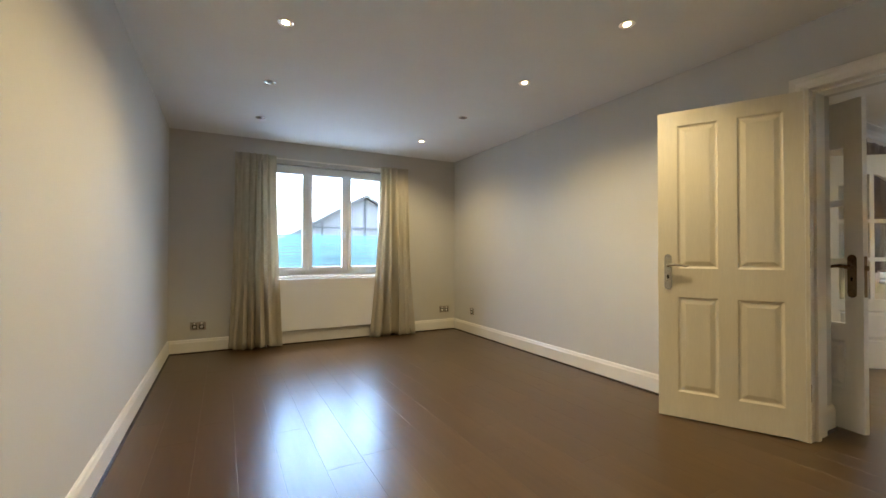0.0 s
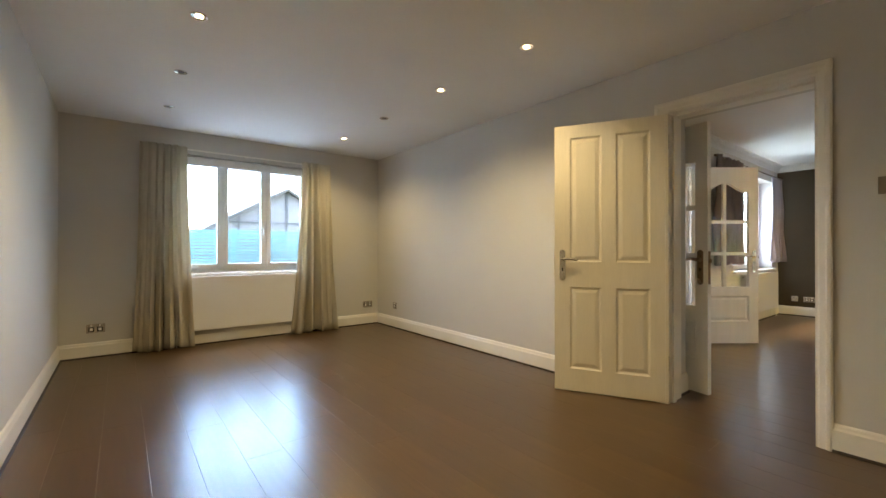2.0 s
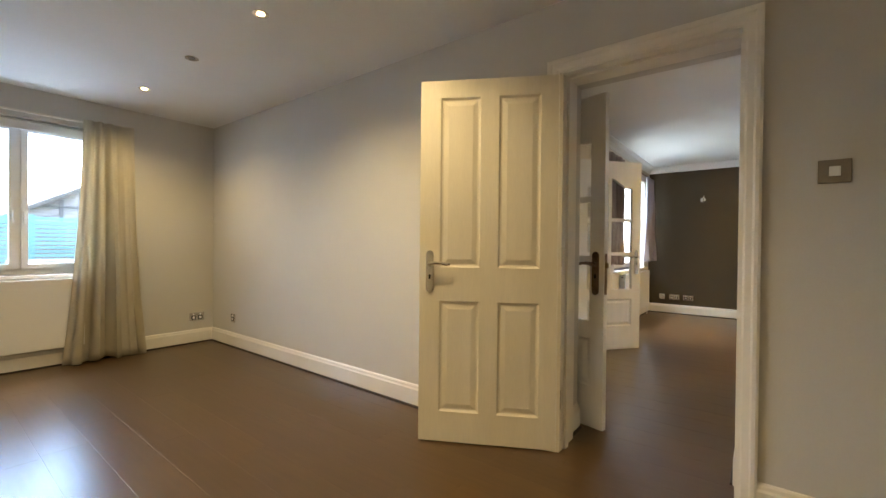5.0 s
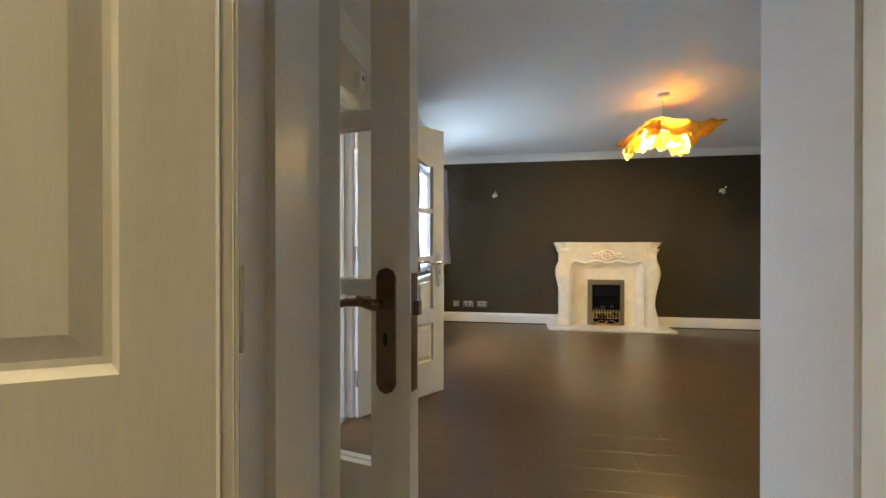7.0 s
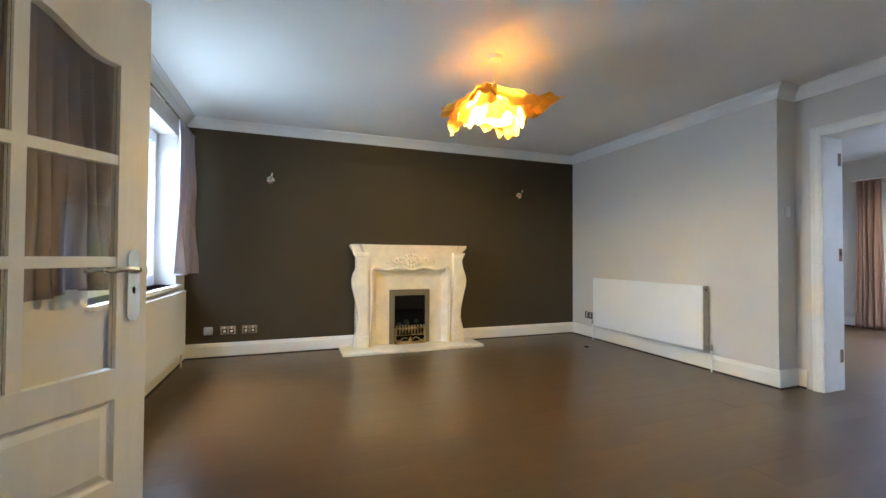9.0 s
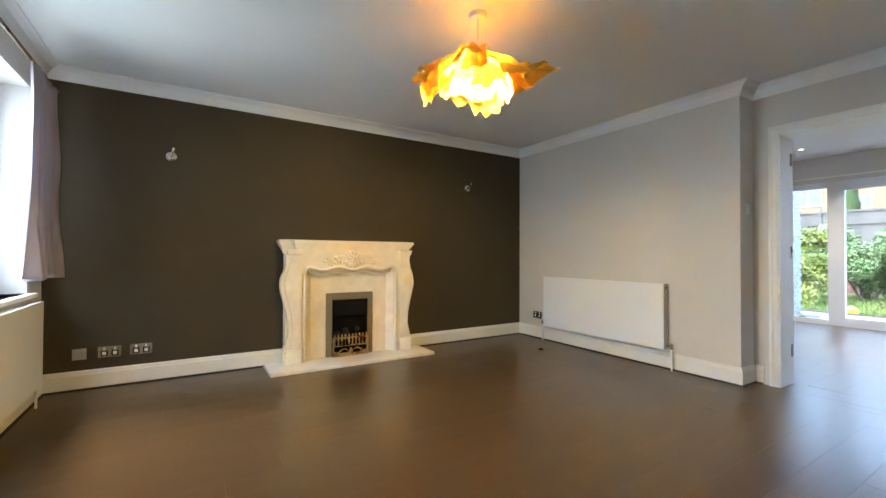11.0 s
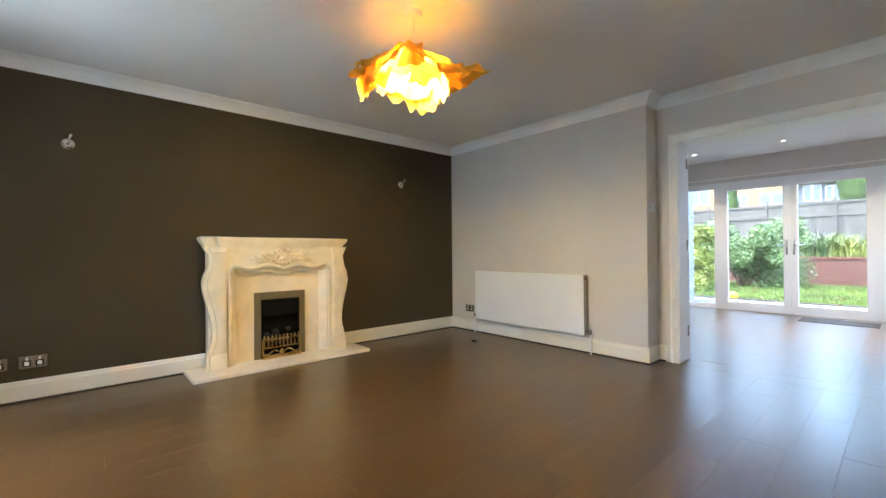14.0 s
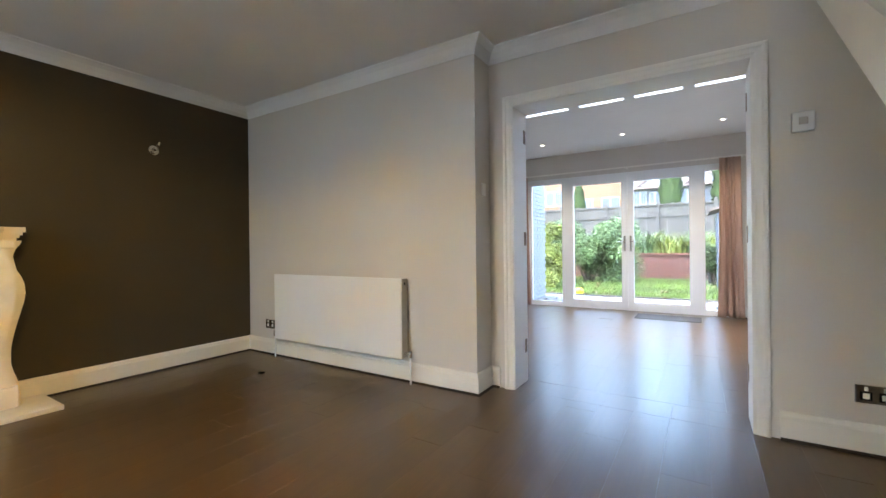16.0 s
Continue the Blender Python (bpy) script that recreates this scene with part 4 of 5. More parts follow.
for s in (-1, 1):
    leg = bmesh.new()
    prof = [(0.03, 0.668), (0.10, 0.664), (0.185, 0.655), (0.20, 0.638), (0.25, 0.622), (0.32, 0.616), (0.42, 0.622), (0.52, 0.640), (0.62, 0.664), (0.70, 0.684), (0.76, 0.692), (0.81, 0.690), (0.86, 0.676), (0.91, 0.650), (0.95, 0.632), (0.99, 0.624), (1.02, 0.628), (1.045, 0.648), (1.07, 0.668), (1.098, 0.678)]
    outline = [(s * w, z) for z, w in prof] + [(s * 0.50, 1.098), (s * 0.50, 0.03)]
    prism(leg, outline, "x", -0.172, -0.105)
    bmesh.ops.bevel(leg, geom=[e for e in leg.edges if all(v.co.x < -0.17 and abs(v.co.y) > 0.6 for v in e.verts)], offset=0.010, segments=2, affect="EDGES")
    part("leg", leg, MARBLE, fp)
    part("leg_return", boxes((-0.104, 0.0, min(s * 0.50, s * 0.635), max(s * 0.50, s * 0.635), 0.03, 1.097), bevel=0.004), MARBLE, fp)
    front = bmesh.new()
    prism(front, [(s * (w - 0.035 + (0.01 if z > 0.9 else 0)), z) for z, w in prof] + [(s * 0.512, 1.097), (s * 0.512, 0.031)], "x", -0.196, -0.173)
    bmesh.ops.bevel(front, geom=[e for e in front.edges if all(v.co.x < -0.19 for v in e.verts)], offset=0.008, segments=2, affect="EDGES")
    part("pilaster", front, MARBLE, fp)
    part("plinth", boxes((-0.212, -0.1735, min(s * 0.505, s * 0.648), max(s * 0.505, s * 0.648), 0.03, 0.165), bevel=0.008), MARBLE, fp)
    inner = bmesh.new()
    prism(inner, [(-0.158, s * 0.455), (-0.158, s * 0.499), (-0.001, s * 0.499), (-0.001, s * 0.40), (-0.076, s * 0.40)], "z", 0.03, 1.0)
    part("inner_jamb", inner, MARBLE, fp)
    part("capital", boxes((-0.208, -0.16, min(s * 0.505, s * 0.64), max(s * 0.505, s * 0.64), 1.045, 1.098), bevel=0.012), MARBLE, fp)
inner_hem = [(y, min(hem(y), 0.95) - 0.052) for y in [-0.44 + 0.88 * i / 40 for i in range(41)]]
part("inner_frieze", prism(bmesh.new(), inner_hem + [(0.44, 1.0), (-0.44, 1.0)], "x", -0.125, -0.076), MARBLE, fp)
# carved shell and scrolls
car = bmesh.new()


def bud(y, z, ry, rz, turn, proud=0.02):
    """One rounded carved leaf or petal lying on the frieze."""
    res = bmesh.ops.create_uvsphere(car, u_segments=10, v_segments=6, radius=1.0)
    bmesh.ops.transform(car, verts=res["verts"], matrix=Matrix.Translation((-0.167, y, z)) @ Matrix.Rotation(turn, 4, "X") @ Matrix.Diagonal((proud * 1.5, ry * 1.15, rz * 1.1, 1)))


for k in range(15):
    a = math.tau * k / 15
    bud(0.092 * math.sin(a), 1.005 + 0.066 * math.cos(a), 0.013, 0.022, -a * 0.94, 0.022)
tube(car, [(-0.170, 0.070 * math.sin(math.tau * k / 24), 1.005 + 0.047 * math.cos(math.tau * k / 24)) for k in range(25)], 0.009, 8)
for k in range(6):
    a = math.tau * k / 6 + 0.3
    bud(0.027 * math.sin(a), 1.005 + 0.024 * math.cos(a), 0.014, 0.019, -a, 0.028)
bud(0, 1.005, 0.013, 0.013, 0, 0.036)
for s in (-1, 1):
    stem = [(-0.169, s * (0.10 + 0.175 * k / 12), 0.985 + 0.022 * math.sin(k * 0.62)) for k in range(13)]
    tube(car, stem, [0.010 - 0.0005 * k for k in range(13)], 8)
    for k in range(1, 12, 2):
        _, y, z = stem[k]
        size = 1.0 - 0.045 * k
        bud(y, z + 0.024 * size, 0.011 * size, 0.025 * size, -s * 0.7)
        bud(y + s * 0.008, z - 0.020 * size, 0.010 * size, 0.022 * size, s * 0.8)
    bud(s * 0.175, 1.018, 0.020, 0.020, 0, 0.026)
    bud(s * 0.285, 0.985, 0.020, 0.009, 0, 0.014)
part("carving", car, MARBLE, fp, "carved shell and scroll ornament", smooth=True)

fi = thing("gas_fire", "inset gas fire with bronze frame and brass fender", "gas fire", pose(8.73, -0.51, 0.0296) @ Matrix.Scale(0.987, 4))
part("frame", boxes((-0.095, -0.076, -0.245, -0.185, 0, 0.635), (-0.095, -0.076, 0.185, 0.245, 0, 0.635), (-0.095, -0.076, -0.185, 0.185, 0.565, 0.635), bevel=0.003), ANTIQUE, fi, "satin bronze frame")
part("inner_trim", boxes((-0.099, -0.088, -0.185, -0.172, 0.0, 0.565), (-0.099, -0.088, 0.172, 0.185, 0.0, 0.565), (-0.099, -0.088, -0.172, 0.172, 0.552, 0.565)), BLACK, fi)
part("firebox", boxes((-0.004, 0.0, -0.23, 0.23, 0, 0.63), (-0.074, -0.004, -0.234, -0.23, 0, 0.63), (-0.074, -0.004, 0.23, 0.234, 0, 0.63), (-0.074, -0.004, -0.23, 0.23, 0.626, 0.63)), BLACK, fi, "black firebox")
part("hood", boxes((-0.088, -0.01, -0.17, 0.17, 0.40, 0.55), bevel=0.01), BLACK, fi)
rnd = random.Random(4)
for k in range(26):
    c = bmesh.new()
    bmesh.ops.create_icosphere(c, subdivisions=1, radius=rnd.uniform(0.022, 0.036))
    for v in c.verts:
        v.co *= rnd.uniform(0.75, 1.2)
    bmesh.ops.translate(c, verts=c.verts, vec=(rnd.uniform(-0.075, -0.03), rnd.uniform(-0.15, 0.15), 0.13 + 0.035 * (k // 8) + rnd.uniform(0, 0.02)))
    part("coal", c, COAL, fi)
part("coal_bed", boxes((-0.085, -0.005, -0.17, 0.17, 0.0, 0.12)), BLACK, fi)
part("fender_base", boxes((-0.135, -0.10, -0.19, 0.19, 0.0, 0.018), (-0.128, -0.10, -0.185, 0.185, 0.018, 0.03), bevel=0.002), BRASS, fi, "brass fender base")
part("fender_rail", boxes((-0.128, -0.112, -0.185, 0.185, 0.175, 0.188), (-0.128, -0.112, -0.185, 0.185, 0.098, 0.108), bevel=0.002), BRASS, fi, "brass fender rail")
for k in range(10):
    y = -0.165 + 0.33 * k / 9
    part("spindle", lathe(bmesh.new(), [(0.004, 0.105), (0.008, 0.125), (0.005, 0.14), (0.009, 0.16), (0.005, 0.19), (0.009, 0.20), (0.009, 0.21), (0.003, 0.22)], 10, (-0.12, y, 0)), BRASS, fi, smooth=True)
for s in (-1, 1):
    part("fender_scroll", tube(bmesh.new(), [(-0.12, s * (0.03 + 0.15 * k / 12), 0.055 + 0.018 * math.sin(k / 12 * math.tau)) for k in range(13)], 0.007, 8), BRASS, fi, smooth=True)
    part("fender_post", boxes((-0.128, -0.112, min(s * 0.172, s * 0.185), max(s * 0.172, s * 0.185), 0.018, 0.19)), BRASS, fi)
part("fender_boss", lathe(bmesh.new(), [(0.02, 0.03), (0.028, 0.05), (0.02, 0.07), (0.01, 0.085)], 14, (-0.12, 0, 0)), BRASS, fi, smooth=True)

pp = thing("paper_sheet", "loose white paper lying on the mantel shelf", "paper", pose(8.60, 0.02, 1.172, 0, 0, 8))
part("sheet", boxes((-0.06, 0.08, -0.16, 0.14, 0, 0.0015)), RADI, pp)
part("sheet", boxes((-0.04, 0.06, -0.06, 0.155, 0.0015, 0.003)), PLASTIC, pp)

# ---- stairs ----
st = thing("staircase", "white painted staircase with turned newel post", "staircase", kind="structure")
SX0, SX1, K = BXS + 0.02, 4.375, 0.877


def low(y):
    return -0.417 - K * y


treads = 11
for i in range(treads):
    y = -0.37 - i * 0.215
    z = 0.19 * (i + 1)
    if z > 2.35:
        break
    part("tread", boxes((SX0, SX1 - 0.03, y - 0.235, y + 0.02, z - 0.025, z), bevel=0.004), GLOSS, st)
    part("riser", boxes((SX0, SX1 - 0.03, y - 0.012, y, z - 0.19, z - 0.025)), GLOSS, st)
ya, yb = -0.60, -3.06
for x0, x1 in ((SX1 - 0.03, SX1 + 0.005), (SX0 - 0.015, SX0)):
    bm = prism(bmesh.new(), [(ya, max(low(ya), 0.0)), (ya, low(ya) + 0.42), (yb, min(low(yb) + 0.42, BZ)), (yb, low(yb))], "x", x0, x1)
    part("string", bm, GLOSS, st)
bm = prism(bmesh.new(), [(ya, max(low(ya), 0) + 0.012), (ya, low(ya) + 0.03), (yb, low(yb) + 0.03), (yb, low(yb) + 0.012)], "x", SX0, SX1 - 0.03)
part("soffit", bm, CEIL, st)
NX, NY = 4.335, -0.60
bm = boxes((NX - 0.045, NX + 0.045, NY - 0.045, NY + 0.045, 0.0, 0.585), bevel=0.004)
lathe(bm, [(0.030, 0.585), (0.043, 0.600), (0.043, 0.615), (0.032, 0.625), (0.042, 0.64), (0.036, 0.655), (0.043, 0.72), (0.040, 0.85), (0.030, 1.05), (0.027, 1.15), (0.034, 1.165), (0.028, 1.18), (0.028, 1.27), (0.040, 1.29), (0.034, 1.305), (0.048, 1.335), (0.048, 1.35)], 20, (NX, NY, 0))
part("newel_post", bm, GLOSS, st, smooth=False)
part("handrail", tube(bmesh.new(), [(NX, NY - 0.03, 1.20), (NX, -1.93, 1.20 + K * 1.36)], 0.028, 12), GLOSS, st)
for i in range(7):
    y = NY - 0.13 - 0.115 * i
    part("baluster", tube(bmesh.new(), [(NX, y, low(y) + 0.40), (NX, y, low(y) + 0.55), (NX, y, low(y) + 0.75), (NX, y, 1.19 + K * (NY - y))], [0.016, 0.019, 0.014, 0.015], 8), GLOSS, st)

# ---- hall ----
for z0, z1, lab in ((1.08, 1.192, "white painted coat rail board on the hall wall"), (0.362, 0.497, "white painted lower rail board on the hall wall")):
    r = thing("rail_board", lab, "rail board")
    part("board", boxes((HALLX - 0.022, HALLX, 2.06, 4.6, z0, z1), bevel=0.003), GLOSS, r)
hl = thing("picture_rail", "brown wooden rail high on the hall wall", "rail")
part("rail", boxes((HALLX - 0.02, HALLX, 2.2, 3.4, 2.19, 2.215)), BROWNCLOTH, hl)

# ---- small things ----
mt = thing("doormat", "thin grey doormat inside garden doors", "doormat", pose(5.24, -6.87, 0))
part("mat", boxes((-0.40, 0.40, -0.22, 0.22, 0.001, 0.008), bevel=0.002), material("grey_mat_fibre", (0.12, 0.12, 0.12), 0.9, grain=0.4, grain_scale=200, bump=0.6), mt)
db = thing("wood_chip", "small dark chip lying on the floor", "debris", pose(7.89, -2.42, 0, 0, 0, 30))
part("chip", prism(bmesh.new(), [(-0.022, -0.008), (0.018, -0.012), (0.024, 0.006), (-0.012, 0.014)], "z", 0.001, 0.014), BLACK, db)

# ---- outside ----
GRASS = material("lawn_grass", (0.062, 0.095, 0.013), 0.9, grain=0.55, grain_scale=25, stain=0.3, stain_scale=1.2, bump=0.8)
SOIL = material("dark_soil", (0.06, 0.045, 0.03), 0.95, grain=0.5, grain_scale=30, bump=0.6)
FLAG = material("pale_paving", (0.22, 0.205, 0.185), 0.85, grain=0.25, grain_scale=20, stain=0.15, random_value=0.1, bump=0.3)
REDBRICK = material("red_brick", (0.16, 0.055, 0.038), 0.85, grain=0.35, grain_scale=30, stain=0.15, random_value=0.2, bump=0.4)
MORTAR = material("mortar", (0.24, 0.215, 0.19), 0.9, grain=0.2, bump=0.3)
# Paleness chosen to bounce daylight up onto the front room's ceiling.
PALEDRIVE = material("light_bouncing_drive", (0.48, 0.47, 0.45), 0.85, grain=0.2, grain_scale=25, stain=0.12, bump=0.3)
GABLEBRICK = material("pale_red_gable_brick", (0.24, 0.165, 0.15), 0.85, grain=0.3, grain_scale=14, stain=0.12, bump=0.3)
ORANGE = material("orange_brick", (0.22, 0.11, 0.06), 0.85, grain=0.25, grain_scale=18, stain=0.1, bump=0.2)
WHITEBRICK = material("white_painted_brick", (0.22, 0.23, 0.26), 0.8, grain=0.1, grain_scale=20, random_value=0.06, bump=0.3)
TILE = material("brown_roof_tile", (0.13, 0.09, 0.07), 0.85, grain=0.4, grain_scale=14, stain=0.2, bump=0.5)
FENCEWOOD = material("weathered_fence_wood", (0.085, 0.074, 0.062), 0.85, grain=0.35, grain_scale=12, stain=0.15, stretch=(6, 6, 0.5), random_value=0.14, bump=0.3)
SLATWOOD = material("green_stained_slats", (0.10, 0.185, 0.16), 0.8, grain=0.2, grain_scale=12, random_value=0.12)
LEAF = material("green_leaves", (0.15, 0.225, 0.075), 0.6, grain=0.5, grain_scale=3, stain=0.35, stain_scale=1.5)
LEAF2 = material("yellow_green_leaves", (0.27, 0.30, 0.06), 0.6, grain=0.5, grain_scale=3, stain=0.35, stain_scale=1.5)
LEAF3 = material("dark_conifer_leaves", (0.085, 0.12, 0.04), 0.7, grain=0.5, grain_scale=3, stain=0.35, stain_scale=1.5)
BARK = material("brown_bark", (0.12, 0.08, 0.055), 0.9, grain=0.5, grain_scale=20, bump=0.8)
SHEDWOOD = material("dark_grey_shed_boards", (0.10, 0.10, 0.11), 0.8, grain=0.3, grain_scale=15, random_value=0.15)
SKYGLASS = material("dark_window_glass", (0.05, 0.06, 0.08), 0.35, stain=0.1)
WHITETIMBER = material("white_boarding", (0.26, 0.26, 0.27), 0.7, stain=0.06, grain=0.04)
DARKTIMBER = material("dark_timber_strip", (0.10, 0.07, 0.06), 0.7, grain=0.3)
LAWN2 = material("grass_blades", (0.13, 0.19, 0.03), 0.8, grain=0.5, grain_scale=2.5, stain=0.35, stain_scale=0.8)
DRYLEAF = material("dry_brown_leaves", (0.16, 0.085, 0.04), 0.8, grain=0.4, grain_scale=5, stain=0.4, stain_scale=7)
YELLOW = material("yellow_plastic", (0.85, 0.52, 0.02), 0.4, stain=0.05)

setting("ground", boxes((-300, 300, -300, 300, -0.6, -0.12)), GRASS, "mown green lawn")
# Hidden below the sill; acts as a reflector for the front window.
setting("pavement_front", boxes((-12, 20, AY1 + 0.31, 14, -0.12, -0.09)), PALEDRIVE, "unseen front paving kept pale to bounce daylight")
setting("terrace_bank", boxes((-20, 30, -40, -16.2, -0.12, 0.72)), SOIL, "raised dark soil bed")
setting("terrace_hill", boxes((-60, 70, -90, -18.6, -0.12, 1.25)), GRASS, "rising green ground")


def leaves(name, label, centre, size, count, mat, seed, leaf=0.07, hang=0.0, long_leaf=1.0, parent=None):
    """Many small leaves in an uneven crown of several clumps."""
    rnd = random.Random(seed)
    clumps = [(rnd.gauss(0, 0.42), rnd.gauss(0, 0.42), rnd.uniform(-0.45, 0.42), rnd.uniform(0.28, 0.55)) for _ in range(14)]
    vs, fs = [], []
    for _ in range(count):
        cx, cy, cz, cr = rnd.choice(clumps)
        d = Vector((rnd.gauss(0, 1), rnd.gauss(0, 1), rnd.gauss(0, 1))).normalized() * cr * rnd.uniform(0.55, 1.0)
        p = Vector((centre[0] + (cx + d.x) * size[0], centre[1] + (cy + d.y) * size[1], centre[2] + (cz + d.z) * size[2]))
        if p.z < centre[2] - size[2] * 0.98:
            p.z = centre[2] - size[2] * rnd.uniform(0.6, 0.98)
        u = Vector((rnd.gauss(0, 1), rnd.gauss(0, 1), rnd.gauss(0, 0.6) - hang)).normalized()
        w = u.cross(Vector((rnd.gauss(0, 1), rnd.gauss(0, 1), rnd.gauss(0, 1)))).normalized()
        s = leaf * rnd.uniform(0.6, 1.4)
        i = len(vs)
        vs += [p - u * s * long_leaf, p + w * s * 0.45, p + u * s * long_leaf, p - w * s * 0.45]
        fs.append((i, i + 1, i + 2, i + 3))
    me = bpy.data.meshes.new(name)
    me.from_pydata(vs, [], fs)
    me.materials.append(mat)
    ob = new(name, me)
    if parent:
        ob.parent = parent
    return ob


def tree(name, label, x, y, base, height, spread, mat, seed, count=5000, leaf=0.08, cat="tree"):
    t = thing(name, label, cat, pose(x, y, base))
    rnd = random.Random(seed)
    bm = tube(bmesh.new(), [(0, 0, -0.1), (0.03, 0.02, height * 0.3), (-0.02, 0.04, height * 0.6), (0, 0, height * 0.9)], [0.09, 0.07, 0.045, 0.012], 8)
    for k in range(9):
        a, z = rnd.uniform(0, 6.28), height * rnd.uniform(0.2, 0.7)
        r = spread * rnd.uniform(0.5, 0.85)
        tube(bm, [(0, 0, z), (r * 0.5 * math.cos(a), r * 0.5 * math.sin(a), z + height * 0.08), (r * math.cos(a), r * math.sin(a), z + height * 0.2)], [0.03, 0.02, 0.006], 6)
    part("trunk", bm, BARK, t)
    leaves("crown", "", (0, 0, height * 0.52), (spread, spread, height * 0.50), count, mat, seed, leaf, parent=t)
    return t


def bush(label, x, y, wide, height, mat, seed, count):
    """A broad shrub, leafy to the ground, of several stems."""
    t = thing("garden_bush", label, "shrub", pose(x, y, -0.12), "garden shrubs")
    rnd = random.Random(seed)
    bm = bmesh.new()
    for k in range(8):
        a, r = rnd.uniform(0, 6.28), wide * rnd.uniform(0.2, 0.8)
        tube(bm, [(0.1 * math.cos(a), 0.1 * math.sin(a), -0.05), (r * 0.5 * math.cos(a), r * 0.5 * math.sin(a), height * 0.35), (r * math.cos(a), r * math.sin(a), height * 0.72)], [0.035, 0.022, 0.006], 6)
    part("stems", bm, BARK, t)
    vs, fs = [], []
    clumps = [(rnd.uniform(-1, 1) * wide * 0.75, rnd.uniform(-0.6, 0.6) * wide, rnd.uniform(0.1, 0.78) * height, rnd.uniform(0.22, 0.42) * wide) for _ in range(26)]
    for _ in range(count):
        cx, cy, cz, cr = rnd.choice(clumps)
        d = Vector((rnd.gauss(0, 1), rnd.gauss(0, 1), rnd.gauss(0, 1))).normalized() * cr * rnd.uniform(0.5, 1.05)
        p = Vector((cx, cy, cz)) + d
        p.z = max(p.z, 0.03)
        u = Vector((rnd.gauss(0, 1), rnd.gauss(0, 1), rnd.gauss(0, 0.6) - 0.5)).normalized()
        w = u.cross(Vector((rnd.gauss(0, 1), rnd.gauss(0, 1), rnd.gauss(0, 1)))).normalized()
        s = 0.042 * rnd.uniform(0.5, 1.5)
        i = len(vs)
        vs += [p - u * s, p + w * s * 0.4, p + u * s, p - w * s * 0.4]
        fs.append((i, i + 1, i + 2, i + 3))
    me = bpy.data.meshes.new("foliage")
    me.from_pydata(vs, [], fs)
    me.materials.append(mat)
    new("foliage", me).parent = t


bush("broad leafy green shrub beside the lawn", 7.9, -14.2, 1.5, 2.1, LEAF, 1, 34000)
bush("yellow-green shrub beside the terrace", 8.9, -11.8, 0.85, 2.35, LEAF2, 2, 22000)
bush("small green shrub beside the shed", 4.5, -14.4, 0.6, 1.5, LEAF, 3, 7000)


def conifer(x, y, base, height, r, seed):
    t = thing("conifer", "tall dark green columnar conifer behind the fence", "tree", pose(x, y, base))
    part("trunk", tube(bmesh.new(), [(0, 0, -0.1), (0, 0, height * 0.5), (0, 0, height * 0.96)], [0.16, 0.1, 0.02], 8), BARK, t)
    rnd = random.Random(seed)
    vs, fs = [], []
    for _ in range(5000):
        z = rnd.uniform(0.02, 1.0)
        rr = r * (1 - z ** 6) * rnd.uniform(0.6, 1.08) * (1 + 0.08 * math.sin(z * 30 + seed))
        a = rnd.uniform(0, 6.28)
        p = Vector((rr * math.cos(a), rr * math.sin(a), z * height))
        u = Vector((0.5 * math.cos(a), 0.5 * math.sin(a), 1)) * 0.16
        w = Vector((-math.sin(a), math.cos(a), rnd.gauss(0, 0.3))) * 0.07
        i = len(vs)
        vs += [p - u, p + w, p + u, p - w]
        fs.append((i, i + 1, i + 2, i + 3))
    me = bpy.data.meshes.new("crown")
    me.from_pydata(vs, [], fs)
    me.materials.append(LEAF3)
    new("crown", me).parent = t


conifer(6.14, -25, 1.25, 6.2, 0.50, 1)
conifer(10.82, -25, 1.25, 3.35, 0.32, 2)
conifer(3.75, -25, 1.25, 6.4, 0.55, 3)


# raised bed wall of red brick
bw = thing("garden_wall", "low red brick retaining wall of a raised bed", "wall")
part("mortar", boxes((-2, 12, -16.2, -16.02, -0.12, 0.70)), MORTAR, bw)
part("coping", boxes((-2, 12, -16.22, -15.97, 0.70, 0.76)), REDBRICK, bw)
brick_me = bpy.data.meshes.new("brick")
bmx = boxes((0, 0.215, 0, 0.02, 0, 0.065))
bmx.to_mesh(brick_me)
bmx.free()
brick_me.materials.append(REDBRICK)


def grass_clump(x, y, z, h, n, seed, mat):
    rnd = random.Random(seed)
    vs, fs = [], []
    for _ in range(n):
        a, l = rnd.uniform(0, 6.28), h * rnd.uniform(0.6, 1.1)
        px, py = x + rnd.gauss(0, 0.22), y + rnd.gauss(0, 0.18)
        prev = None
        for k in range(4):
            v = k / 3
            o = Vector((px + math.cos(a) * l * 0.55 * v * v, py + math.sin(a) * l * 0.55 * v * v, z + l * (v - 0.35 * v * v)))
            w = Vector((-math.sin(a), math.cos(a), 0)) * 0.02 * (1 - v * 0.9)
            i = len(vs)
            vs += [o - w, o + w]
            if prev is not None:
                fs.append((prev, prev + 1, i + 1, i))
            prev = i
    me = bpy.data.meshes.new("grass_clump")
    me.from_pydata(vs, [], fs)
    me.materials.append(mat)
    tagged(new("grass_clump", me), "tall strappy green garden plant in the raised bed", "plant", "raised bed plants")


for k in range(11):
    grass_clump(4.3 + 0.5 * k, -16.75 - 0.25 * (k % 3), 0.70, 1.15 + 0.15 * math.sin(k * 2.1), 150, k, LEAF if k % 3 else LEAF2)

